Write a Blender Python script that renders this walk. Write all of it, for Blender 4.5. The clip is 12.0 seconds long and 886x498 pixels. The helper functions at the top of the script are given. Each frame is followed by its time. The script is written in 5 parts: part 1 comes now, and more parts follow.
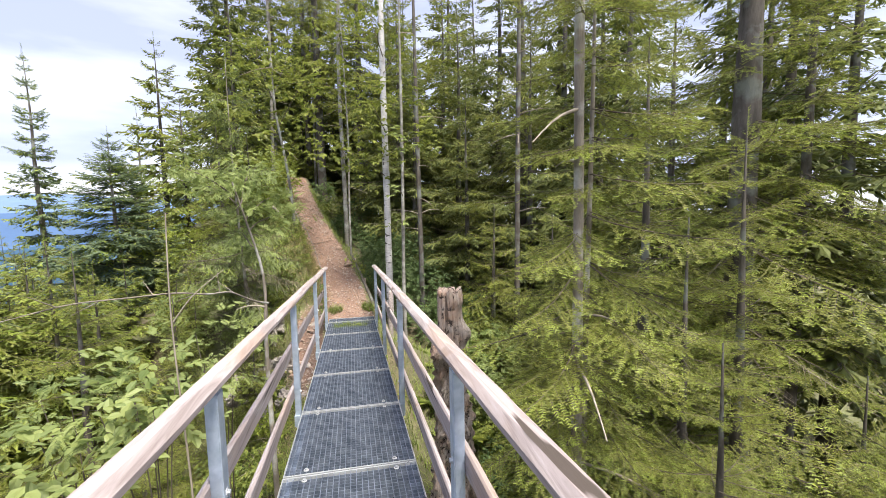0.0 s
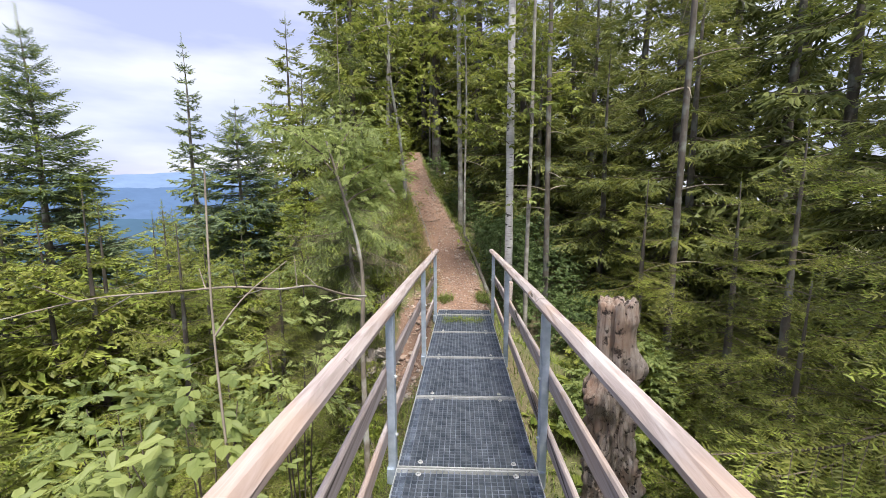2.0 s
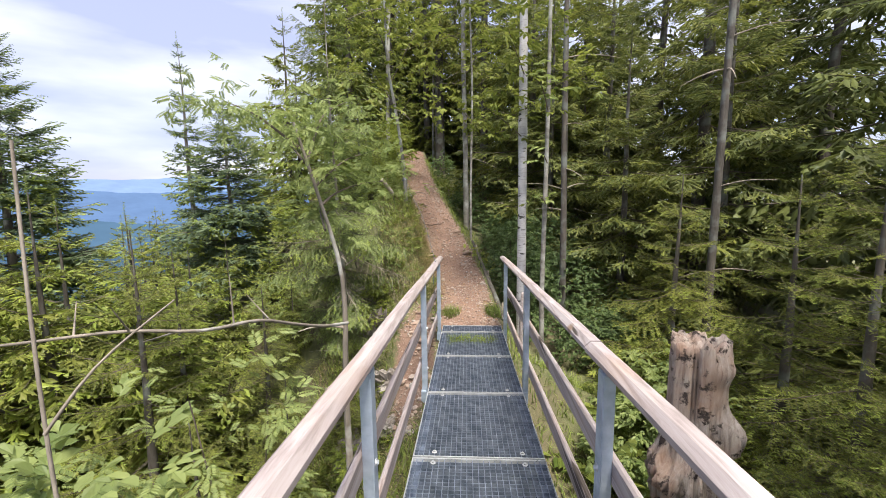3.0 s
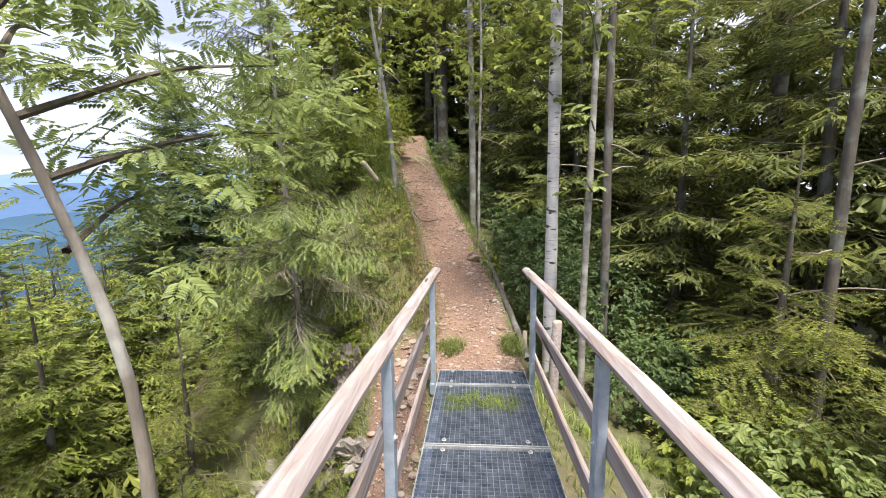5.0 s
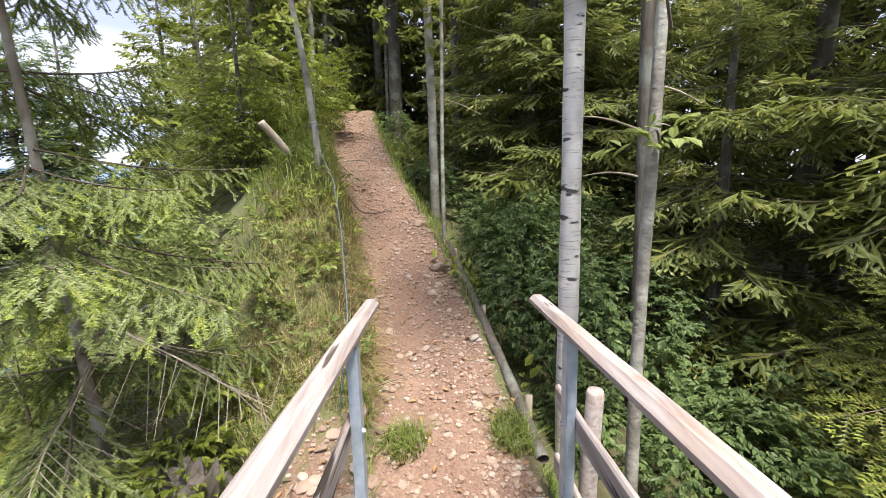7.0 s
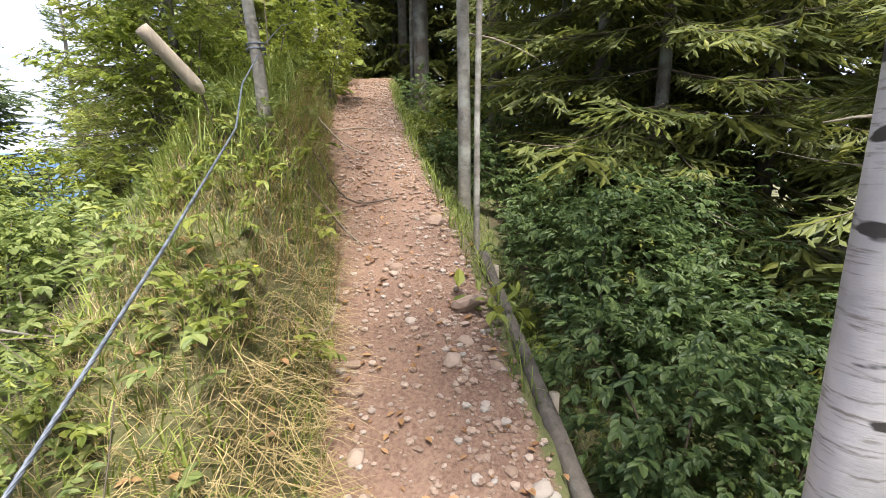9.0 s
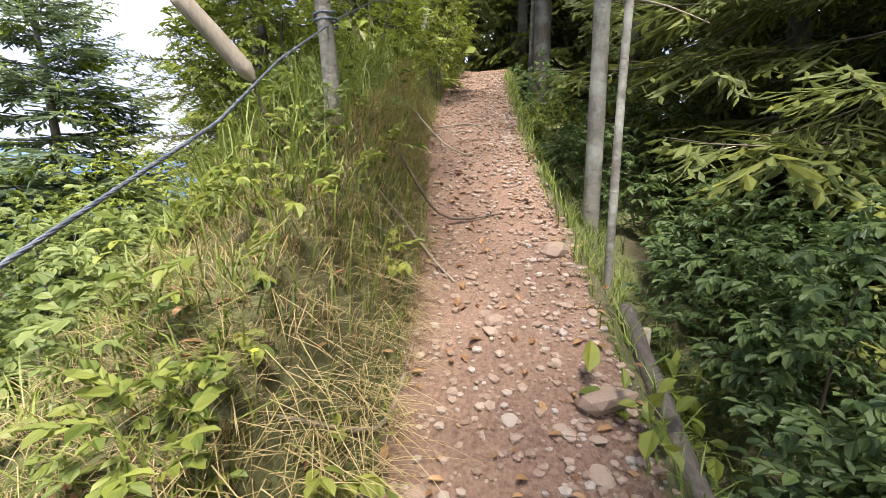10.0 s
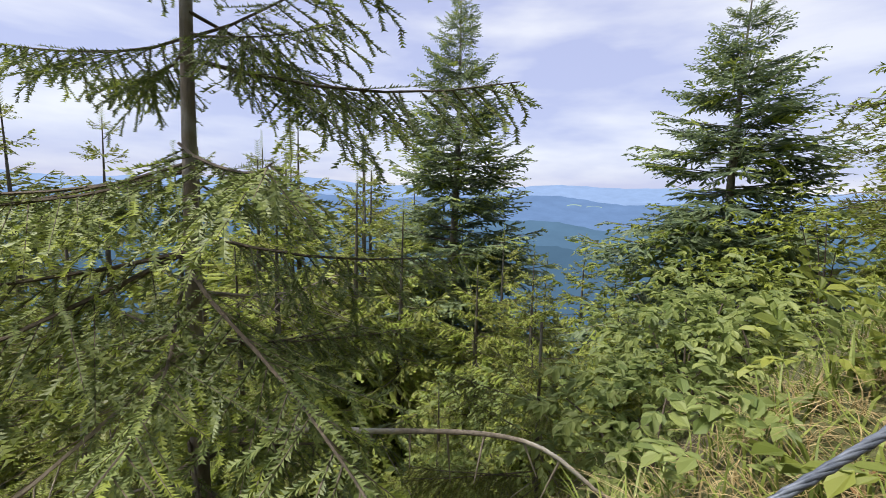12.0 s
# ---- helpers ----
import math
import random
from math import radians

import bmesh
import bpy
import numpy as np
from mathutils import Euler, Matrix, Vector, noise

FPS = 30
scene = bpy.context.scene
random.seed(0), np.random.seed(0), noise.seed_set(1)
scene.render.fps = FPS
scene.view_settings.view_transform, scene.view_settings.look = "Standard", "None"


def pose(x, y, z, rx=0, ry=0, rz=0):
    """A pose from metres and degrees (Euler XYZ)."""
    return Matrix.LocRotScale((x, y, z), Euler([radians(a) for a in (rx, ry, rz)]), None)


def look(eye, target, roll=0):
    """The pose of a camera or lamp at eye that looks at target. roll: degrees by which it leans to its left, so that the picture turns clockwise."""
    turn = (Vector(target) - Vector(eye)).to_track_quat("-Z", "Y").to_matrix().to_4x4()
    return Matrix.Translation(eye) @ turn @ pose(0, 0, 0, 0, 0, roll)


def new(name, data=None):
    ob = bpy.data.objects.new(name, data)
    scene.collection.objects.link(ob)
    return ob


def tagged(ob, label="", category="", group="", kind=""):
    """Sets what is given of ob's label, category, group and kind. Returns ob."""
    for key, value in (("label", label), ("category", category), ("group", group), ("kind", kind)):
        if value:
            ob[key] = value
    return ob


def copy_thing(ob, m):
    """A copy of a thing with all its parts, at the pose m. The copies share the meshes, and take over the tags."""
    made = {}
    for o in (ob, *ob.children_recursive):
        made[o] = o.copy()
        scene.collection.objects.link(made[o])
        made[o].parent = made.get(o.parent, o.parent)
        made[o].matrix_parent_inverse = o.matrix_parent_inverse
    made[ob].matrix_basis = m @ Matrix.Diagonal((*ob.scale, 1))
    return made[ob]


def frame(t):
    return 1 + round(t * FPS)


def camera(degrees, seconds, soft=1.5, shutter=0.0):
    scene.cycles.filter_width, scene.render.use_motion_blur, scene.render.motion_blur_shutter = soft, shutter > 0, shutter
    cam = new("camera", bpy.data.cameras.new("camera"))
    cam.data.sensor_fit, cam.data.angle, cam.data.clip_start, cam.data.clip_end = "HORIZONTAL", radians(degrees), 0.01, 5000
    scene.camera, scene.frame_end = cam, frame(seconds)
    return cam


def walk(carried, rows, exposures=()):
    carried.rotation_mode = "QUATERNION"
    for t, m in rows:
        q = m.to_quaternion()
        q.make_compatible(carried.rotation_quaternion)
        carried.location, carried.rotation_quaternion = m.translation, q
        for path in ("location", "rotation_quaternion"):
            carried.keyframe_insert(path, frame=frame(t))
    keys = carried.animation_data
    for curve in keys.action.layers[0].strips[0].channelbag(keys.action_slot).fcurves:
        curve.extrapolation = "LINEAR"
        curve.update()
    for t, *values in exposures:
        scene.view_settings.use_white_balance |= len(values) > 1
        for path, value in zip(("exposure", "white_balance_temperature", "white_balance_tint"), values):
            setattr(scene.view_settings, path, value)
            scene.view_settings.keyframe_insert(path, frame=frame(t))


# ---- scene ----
# stops by which the camera brightens its picture on the way
EXPO = [(0, 0.98), (0.5, 0.75), (1, 0.66), (3, 0.78), (5.5, 1.04), (7.2, 1.08), (8.8, 1.30), (10, 1.28), (10.5, 1.1), (11, 0.95), (12, 0.50)]
cam = camera(91.6, 12.0, soft=0.9)
PATH = [
    (0, (0.058, -7.898, 2.03), (0.469, -5.951, 1.825), -1.0),
    (0.5, (0.029, -7.652, 2.011), (0.086, -5.667, 1.776), -0.3),
    (1, (-0.021, -7.342, 2.003), (-0.079, -5.361, 1.733), 0.1),
    (1.5, (0.011, -6.969, 1.976), (-0.063, -4.991, 1.689), 0.2),
    (2, (-0.03, -6.582, 1.944), (-0.119, -4.606, 1.651), -0.2),
    (2.5, (-0.076, -6.198, 1.919), (-0.18, -4.22, 1.638), -0.6),
    (3, (-0.064, -5.745, 1.888), (-0.175, -3.768, 1.606), -0.7),
    (3.2, (-0.1, -5.565, 1.876), (-0.211, -3.589, 1.59), -0.9),
    (4.8, (-0.093, -4.041, 1.773), (-0.238, -2.07, 1.466), -0.5),
    (5, (-0.082, -3.852, 1.766), (-0.22, -1.881, 1.455), -0.7),
    (5.5, (-0.049, -3.36, 1.716), (-0.131, -1.385, 1.416), -0.6),
    (6, (-0.092, -2.857, 1.639), (-0.125, -0.879, 1.343), -1.0),
    (6.5, (-0.07, -2.348, 1.612), (-0.045, -0.374, 1.29), -1.2),
    (7, (-0.094, -1.844, 1.576), (-0.059, 0.125, 1.222), -1.5),
    (7.2, (-0.075, -1.645, 1.579), (-0.06, 0.321, 1.21), -1.4),
    (8.8, (-0.095, -0.168, 1.424), (-0.137, 1.791, 1.023), -0.8),
    (9, (-0.077, 0.009, 1.41), (-0.178, 1.967, 1.012), -0.7),
    (9.5, (-0.136, 0.455, 1.404), (-0.413, 2.395, 1.004), 0.1),
    (10, (-0.173, 0.792, 1.454), (-0.763, 2.66, 1.05), -0.5),
    (10.5, (-0.273, 0.976, 1.541), (-1.353, 2.608, 1.131), -0.4),
    (11, (-0.451, 1.009, 1.568), (-2.02, 2.2, 1.224), 1.2),
    (11.1, (-0.477, 1.019, 1.574), (-2.12, 2.106, 1.228), 2.2),
    (11.5, (-0.531, 1.042, 1.596), (-2.405, 1.699, 1.359), 3.1),
    (12, (-0.505, 0.955, 1.585), (-2.489, 0.91, 1.336), 1.6),
]
walk(cam, [(t, look(eye, target, roll)) for t, eye, target, roll in PATH], EXPO)

# ---- light ----
world = bpy.data.worlds.new("sky")
scene.world = world
world.use_nodes = True
wn, wl = world.node_tree.nodes, world.node_tree.links
wn.clear()
SUN_EL, SUN_AZ = 66.0, 200.0      # degrees above the horizon; degrees to the left of +y
w_out = wn.new("ShaderNodeOutputWorld")
w_sky = wn.new("ShaderNodeTexSky")
w_sky.sky_type, w_sky.sun_disc = "NISHITA", False
w_sky.sun_elevation, w_sky.sun_rotation = radians(SUN_EL), radians(-SUN_AZ)
w_bg = wn.new("ShaderNodeBackground")
w_bg.inputs["Strength"].default_value = 0.13
wl.new(w_sky.outputs[0], w_bg.inputs["Color"])
w_cloud = wn.new("ShaderNodeBackground")
w_cloud.inputs["Strength"].default_value = 0.80
w_co = wn.new("ShaderNodeTexCoord")
w_map = wn.new("ShaderNodeMapping")
w_map.inputs["Scale"].default_value = (1.6, 1.6, 6.5)
w_noise = wn.new("ShaderNodeTexNoise")
w_noise.inputs["Scale"].default_value, w_noise.inputs["Detail"].default_value = 1.7, 5.0
w_ramp = wn.new("ShaderNodeValToRGB")
w_ramp.color_ramp.elements[0].position, w_ramp.color_ramp.elements[1].position = 0.40, 0.66
w_ramp.color_ramp.elements[0].color = (0.50, 0.535, 0.80, 1)
w_ramp.color_ramp.elements[1].color = (0.84, 0.85, 0.94, 1)
wl.new(w_co.outputs["Generated"], w_map.inputs[0])
wl.new(w_map.outputs[0], w_noise.inputs["Vector"])
wl.new(w_noise.outputs["Fac"], w_ramp.inputs[0])
wl.new(w_ramp.outputs[0], w_cloud.inputs["Color"])
w_mix = wn.new("ShaderNodeMixShader")
w_mix.inputs[0].default_value = 0.82
wl.new(w_bg.outputs[0], w_mix.inputs[1])
wl.new(w_cloud.outputs[0], w_mix.inputs[2])
wl.new(w_mix.outputs[0], w_out.inputs[0])

sun_data = bpy.data.lights.new("sun", "SUN")
sun_data.energy, sun_data.angle, sun_data.color = 5.0, radians(16), (1.0, 0.95, 0.87)
sun = new("sun", sun_data)
_e, _a = radians(SUN_EL), radians(SUN_AZ)
sun.matrix_world = look((-30 * math.cos(_e) * math.sin(_a), 30 * math.cos(_e) * math.cos(_a), 30 * math.sin(_e)), (0, 0, 0))


# ---- materials ----
def material(name):
    m = bpy.data.materials.new(name)
    m.use_nodes = True
    return m, m.node_tree.nodes, m.node_tree.links, m.node_tree.nodes["Principled BSDF"]


def ramp(nodes, links, source, stops):
    r = nodes.new("ShaderNodeValToRGB")
    while len(r.color_ramp.elements) < len(stops):
        r.color_ramp.elements.new(0.5)
    for e, (p, c) in zip(r.color_ramp.elements, stops):
        e.position, e.color = p, (*c, 1)
    links.new(source, r.inputs[0])
    return r.outputs[0]


def tex_noise(nodes, links, scale, detail=4.0, stretch=None, rough=0.55, distort=0.0, coords="Object"):
    tc = nodes.new("ShaderNodeTexCoord")
    out = tc.outputs[coords]
    if stretch:
        mp = nodes.new("ShaderNodeMapping")
        mp.inputs["Scale"].default_value = stretch
        links.new(out, mp.inputs[0])
        out = mp.outputs[0]
    n = nodes.new("ShaderNodeTexNoise")
    n.inputs["Scale"].default_value, n.inputs["Detail"].default_value = scale, detail
    n.inputs["Roughness"].default_value, n.inputs["Distortion"].default_value = rough, distort
    links.new(out, n.inputs["Vector"])
    return n.outputs["Fac"]


def mix_rgb(nodes, links, fac, a, b, mode="MIX"):
    m = nodes.new("ShaderNodeMix")
    m.data_type, m.blend_type = "RGBA", mode
    for i, v in ((0, fac), (6, a), (7, b)):
        if isinstance(v, (int, float)):
            m.inputs[i].default_value = v
        elif isinstance(v, tuple):
            m.inputs[i].default_value = (*v, 1)
        else:
            links.new(v, m.inputs[i])
    return m.outputs[2]


def bump(nodes, links, bsdf, height, strength=0.3, distance=0.01):
    b = nodes.new("ShaderNodeBump")
    b.inputs["Strength"].default_value, b.inputs["Distance"].default_value = strength, distance
    links.new(height, b.inputs["Height"])
    links.new(b.outputs[0], bsdf.inputs["Normal"])


def leaf_material(name, dark, light, sheen=0.5, through_leaf=0.35):
    """Foliage: each leaf or needle has its own shade between two greens, and lets some light through."""
    m, n, l, p = material(name)
    geo = n.new("ShaderNodeNewGeometry")
    info = n.new("ShaderNodeObjectInfo")
    patch = tex_noise(n, l, 1.3, 3.0)
    add = n.new("ShaderNodeMath")
    add.operation = "MULTIPLY_ADD"
    l.new(patch, add.inputs[0])
    add.inputs[1].default_value = 0.9
    sub = n.new("ShaderNodeMath")
    sub.operation = "MULTIPLY_ADD"
    l.new(geo.outputs["Random Per Island"], sub.inputs[0])
    sub.inputs[1].default_value, sub.inputs[2].default_value = 0.55, -0.3
    l.new(sub.outputs[0], add.inputs[2])
    sh = n.new("ShaderNodeMath")
    sh.operation = "MULTIPLY_ADD"
    l.new(info.outputs["Random"], sh.inputs[0])
    sh.inputs[1].default_value = 0.2
    l.new(add.outputs[0], sh.inputs[2])
    col = ramp(n, l, sh.outputs[0], [(0.15, dark), (0.85, light)])
    l.new(col, p.inputs["Base Color"])
    p.inputs["Roughness"].default_value = 0.5
    p.inputs["Specular IOR Level"].default_value = sheen
    tr = n.new("ShaderNodeBsdfTranslucent")
    l.new(col, tr.inputs["Color"])
    mx = n.new("ShaderNodeMixShader")
    mx.inputs[0].default_value = through_leaf
    l.new(p.outputs[0], mx.inputs[1])
    l.new(tr.outputs[0], mx.inputs[2])
    l.new(mx.outputs[0], n["Material Output"].inputs[0])
    return m


def bark_material(name, dark, light, patches=None, rough=0.9, scale=9.0, stretch=(1, 1, 0.25)):
    m, n, l, p = material(name)
    a = tex_noise(n, l, scale, 8.0, stretch, 0.65)
    col = ramp(n, l, a, [(0.3, dark), (0.7, light)])
    if patches:
        b = tex_noise(n, l, 2.6, 5.0)
        fac = ramp(n, l, b, [(0.5, (0, 0, 0)), (0.62, (1, 1, 1))])
        col = mix_rgb(n, l, fac, col, patches)
    l.new(col, p.inputs["Base Color"])
    p.inputs["Roughness"].default_value = rough
    fine = tex_noise(n, l, scale * 5, 6.0, stretch)
    bump(n, l, p, fine, 0.7, 0.012)
    return m


NEEDLE = leaf_material("spruce_needles", (0.085, 0.110, 0.027), (0.268, 0.278, 0.062), 0.3, 0.42)
NEEDLE_YOUNG = leaf_material("young_spruce_needles", (0.075, 0.112, 0.036), (0.228, 0.27, 0.08), 0.35, 0.25)
# needles of the tall old spruces, darkened to hold the canopy's shade
NEEDLE_SHADED = leaf_material("shaded_old_needles", (0.072, 0.096, 0.032), (0.222, 0.245, 0.072), 0.35, 0.4)
NEEDLE_BLUE = leaf_material("fir_needles", (0.085, 0.125, 0.07), (0.25, 0.31, 0.145), 0.5, 0.42)
NEEDLE_TIP = leaf_material("new_needles", (0.188, 0.25, 0.043), (0.375, 0.425, 0.085), 0.4, 0.45)
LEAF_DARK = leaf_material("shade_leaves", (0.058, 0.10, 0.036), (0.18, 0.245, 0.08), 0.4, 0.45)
LEAF = leaf_material("leaves", (0.102, 0.145, 0.029), (0.32, 0.345, 0.072), 0.35, 0.42)
LEAF_PALE = leaf_material("pale_leaves", (0.135, 0.19, 0.058), (0.345, 0.395, 0.135), 0.35, 0.5)
LEAF_YELLOW = leaf_material("yellow_leaves", (0.145, 0.19, 0.028), (0.345, 0.385, 0.068), 0.35, 0.42)
GRASS = leaf_material("grass_blades", (0.092, 0.14, 0.028), (0.285, 0.335, 0.075), 0.4, 0.38)
GRASS_DRY = leaf_material("dry_grass", (0.22, 0.16, 0.065), (0.56, 0.45, 0.24), 0.3, 0.3)
LITTER = leaf_material("fallen_leaves", (0.16, 0.07, 0.03), (0.42, 0.25, 0.12), 0.3, 0.15)
TWIG = bark_material("twig_bark", (0.05, 0.04, 0.03), (0.17, 0.135, 0.10))
TWIG_GREY = bark_material("dead_twig", (0.16, 0.13, 0.10), (0.40, 0.34, 0.27))
BARK = bark_material("conifer_bark", (0.04, 0.033, 0.027), (0.135, 0.115, 0.095), (0.17, 0.175, 0.155))
BARK_PALE = bark_material("smooth_grey_bark", (0.10, 0.09, 0.075), (0.31, 0.285, 0.25), (0.40, 0.395, 0.35), 0.85, 6.0, (1, 1, 1.6))
BARK_FIR = bark_material("fir_trunk_bark", (0.10, 0.085, 0.065), (0.30, 0.25, 0.20), (0.46, 0.45, 0.41))


def birch_bark():
    m, n, l, p = material("birch_bark")
    base = ramp(n, l, tex_noise(n, l, 5.0, 6.0), [(0.35, (0.40, 0.38, 0.38)), (0.7, (0.66, 0.63, 0.62))])
    lines = ramp(n, l, tex_noise(n, l, 16.0, 5.0, (0.55, 0.55, 5.0), 0.6), [(0.56, (0, 0, 0)), (0.68, (1, 1, 1))])
    scars = ramp(n, l, tex_noise(n, l, 7.5, 3.0, (0.9, 0.9, 2.4), 0.4), [(0.66, (0, 0, 0)), (0.70, (1, 1, 1))])
    col = mix_rgb(n, l, lines, base, (0.25, 0.22, 0.20))
    col = mix_rgb(n, l, scars, col, (0.05, 0.045, 0.04))
    l.new(col, p.inputs["Base Color"])
    p.inputs["Roughness"].default_value = 0.75
    bump(n, l, p, tex_noise(n, l, 30.0, 5.0, (0.6, 0.6, 3.0)), 0.4, 0.004)
    return m


BIRCH = birch_bark()


def rail_wood():
    m, n, l, p = material("weathered_rail_wood")
    grain = tex_noise(n, l, 30.0, 8.0, (1.0, 0.035, 1.0), 0.65, 0.6)
    col = ramp(n, l, grain, [(0.30, (0.185, 0.145, 0.132)), (0.5, (0.335, 0.282, 0.268)), (0.72, (0.46, 0.412, 0.398))])
    warm = ramp(n, l, tex_noise(n, l, 2.2, 4.0, (1, 0.5, 1)), [(0.52, (0, 0, 0)), (0.72, (1, 1, 1))])
    col = mix_rgb(n, l, warm, col, mix_rgb(n, l, 0.40, col, (0.48, 0.28, 0.15)))
    cracks = ramp(n, l, tex_noise(n, l, 11.0, 3.0, (1.3, 0.05, 1.3), 0.5), [(0.63, (0, 0, 0)), (0.66, (1, 1, 1))])
    col = mix_rgb(n, l, cracks, col, (0.06, 0.045, 0.035))
    knots = ramp(n, l, tex_noise(n, l, 4.5, 2.0, (1, 0.7, 1), 0.4), [(0.70, (0, 0, 0)), (0.76, (1, 1, 1))])
    col = mix_rgb(n, l, knots, col, (0.24, 0.16, 0.11))
    l.new(col, p.inputs["Base Color"])
    p.inputs["Roughness"].default_value = 0.82
    bump(n, l, p, grain, 0.5, 0.004)
    return m


RAIL_WOOD = rail_wood()


def steel(name, a, b, rough, scale=14.0):
    m, n, l, p = material(name)
    s = tex_noise(n, l, scale, 5.0)
    l.new(ramp(n, l, s, [(0.35, a), (0.65, b)]), p.inputs["Base Color"])
    p.inputs["Metallic"].default_value = 0.55
    r = ramp(n, l, tex_noise(n, l, scale * 2.5, 3.0), [(0.3, (rough - 0.1,) * 3), (0.7, (rough + 0.12,) * 3)])
    l.new(r, p.inputs["Roughness"])
    bump(n, l, p, tex_noise(n, l, 120.0, 3.0), 0.08, 0.002)
    return m


GALV = steel("galvanised_post_steel", (0.36, 0.42, 0.50), (0.52, 0.58, 0.66), 0.5)
GRATE = steel("galvanised_grating_steel", (0.12, 0.147, 0.20), (0.27, 0.31, 0.39), 0.40)
BOLT = steel("zinc_bolt_steel", (0.45, 0.46, 0.47), (0.62, 0.63, 0.64), 0.35)
ROPE = steel("wire_rope_steel", (0.09, 0.105, 0.135), (0.22, 0.245, 0.29), 0.45, 40.0)


def stone_material():
    m, n, l, p = material("limestone_pebbles")
    info = n.new("ShaderNodeObjectInfo")
    geo = n.new("ShaderNodeNewGeometry")
    a = n.new("ShaderNodeMath")
    a.operation = "ADD"
    l.new(info.outputs["Random"], a.inputs[0])
    l.new(geo.outputs["Random Per Island"], a.inputs[1])
    f = n.new("ShaderNodeMath")
    f.operation = "FRACT"
    l.new(a.outputs[0], f.inputs[0])
    col = ramp(n, l, f.outputs[0], [(0.0, (0.175, 0.104, 0.072)), (0.45, (0.265, 0.175, 0.13)), (0.85, (0.37, 0.285, 0.228)), (1.0, (0.37, 0.35, 0.325))])
    speck = tex_noise(n, l, 45.0, 6.0)
    col = mix_rgb(n, l, 0.35, col, ramp(n, l, speck, [(0.3, (0.16, 0.11, 0.08)), (0.7, (0.46, 0.37, 0.30))]))
    l.new(col, p.inputs["Base Color"])
    p.inputs["Roughness"].default_value = 0.85
    bump(n, l, p, speck, 0.35, 0.004)
    return m


STONE = stone_material()


def rock_material():
    m, n, l, p = material("bank_rock")
    a = tex_noise(n, l, 4.0, 8.0, None, 0.65)
    col = ramp(n, l, a, [(0.3, (0.16, 0.13, 0.105)), (0.5, (0.27, 0.235, 0.205)), (0.7, (0.36, 0.33, 0.30))])
    moss = ramp(n, l, tex_noise(n, l, 2.2, 5.0), [(0.56, (0, 0, 0)), (0.66, (1, 1, 1))])
    col = mix_rgb(n, l, moss, col, (0.13, 0.14, 0.05))
    l.new(col, p.inputs["Base Color"])
    p.inputs["Roughness"].default_value = 0.92
    bump(n, l, p, tex_noise(n, l, 16.0, 8.0, None, 0.7), 0.9, 0.03)
    return m


ROCK = rock_material()


def ground_material():
    """Forest floor, and trodden reddish earth where the mesh is marked as worn."""
    m, n, l, p = material("forest_ground")
    big = tex_noise(n, l, 0.9, 5.0)
    fine = tex_noise(n, l, 14.0, 8.0, None, 0.7)
    floor_col = ramp(n, l, big, [(0.35, (0.10, 0.075, 0.045)), (0.52, (0.09, 0.11, 0.035)), (0.68, (0.15, 0.19, 0.05))])
    floor_col = mix_rgb(n, l, 0.5, floor_col, ramp(n, l, fine, [(0.3, (0.05, 0.045, 0.025)), (0.7, (0.21, 0.18, 0.09))]))
    dirt = ramp(n, l, tex_noise(n, l, 3.0, 7.0), [(0.3, (0.105, 0.055, 0.036)), (0.55, (0.18, 0.102, 0.068)), (0.75, (0.26, 0.165, 0.115))])
    dirt = mix_rgb(n, l, 0.45, dirt, ramp(n, l, tex_noise(n, l, 60.0, 6.0, None, 0.7), [(0.32, (0.10, 0.055, 0.04)), (0.66, (0.42, 0.29, 0.22))]))
    at = n.new("ShaderNodeAttribute")
    at.attribute_name = "wear"
    edge = n.new("ShaderNodeMath")
    edge.operation = "MULTIPLY_ADD"
    l.new(fine, edge.inputs[0])
    edge.inputs[1].default_value = 0.9
    off = n.new("ShaderNodeMath")
    off.operation = "SUBTRACT"
    l.new(at.outputs["Fac"], off.inputs[0])
    off.inputs[1].default_value = 0.45
    l.new(off.outputs[0], edge.inputs[2])
    fac = ramp(n, l, edge.outputs[0], [(0.40, (0, 0, 0)), (0.58, (1, 1, 1))])
    l.new(mix_rgb(n, l, fac, floor_col, dirt), p.inputs["Base Color"])
    p.inputs["Roughness"].default_value = 0.95
    bump(n, l, p, tex_noise(n, l, 38.0, 8.0, None, 0.7), 0.8, 0.02)
    return m


GROUND = ground_material()


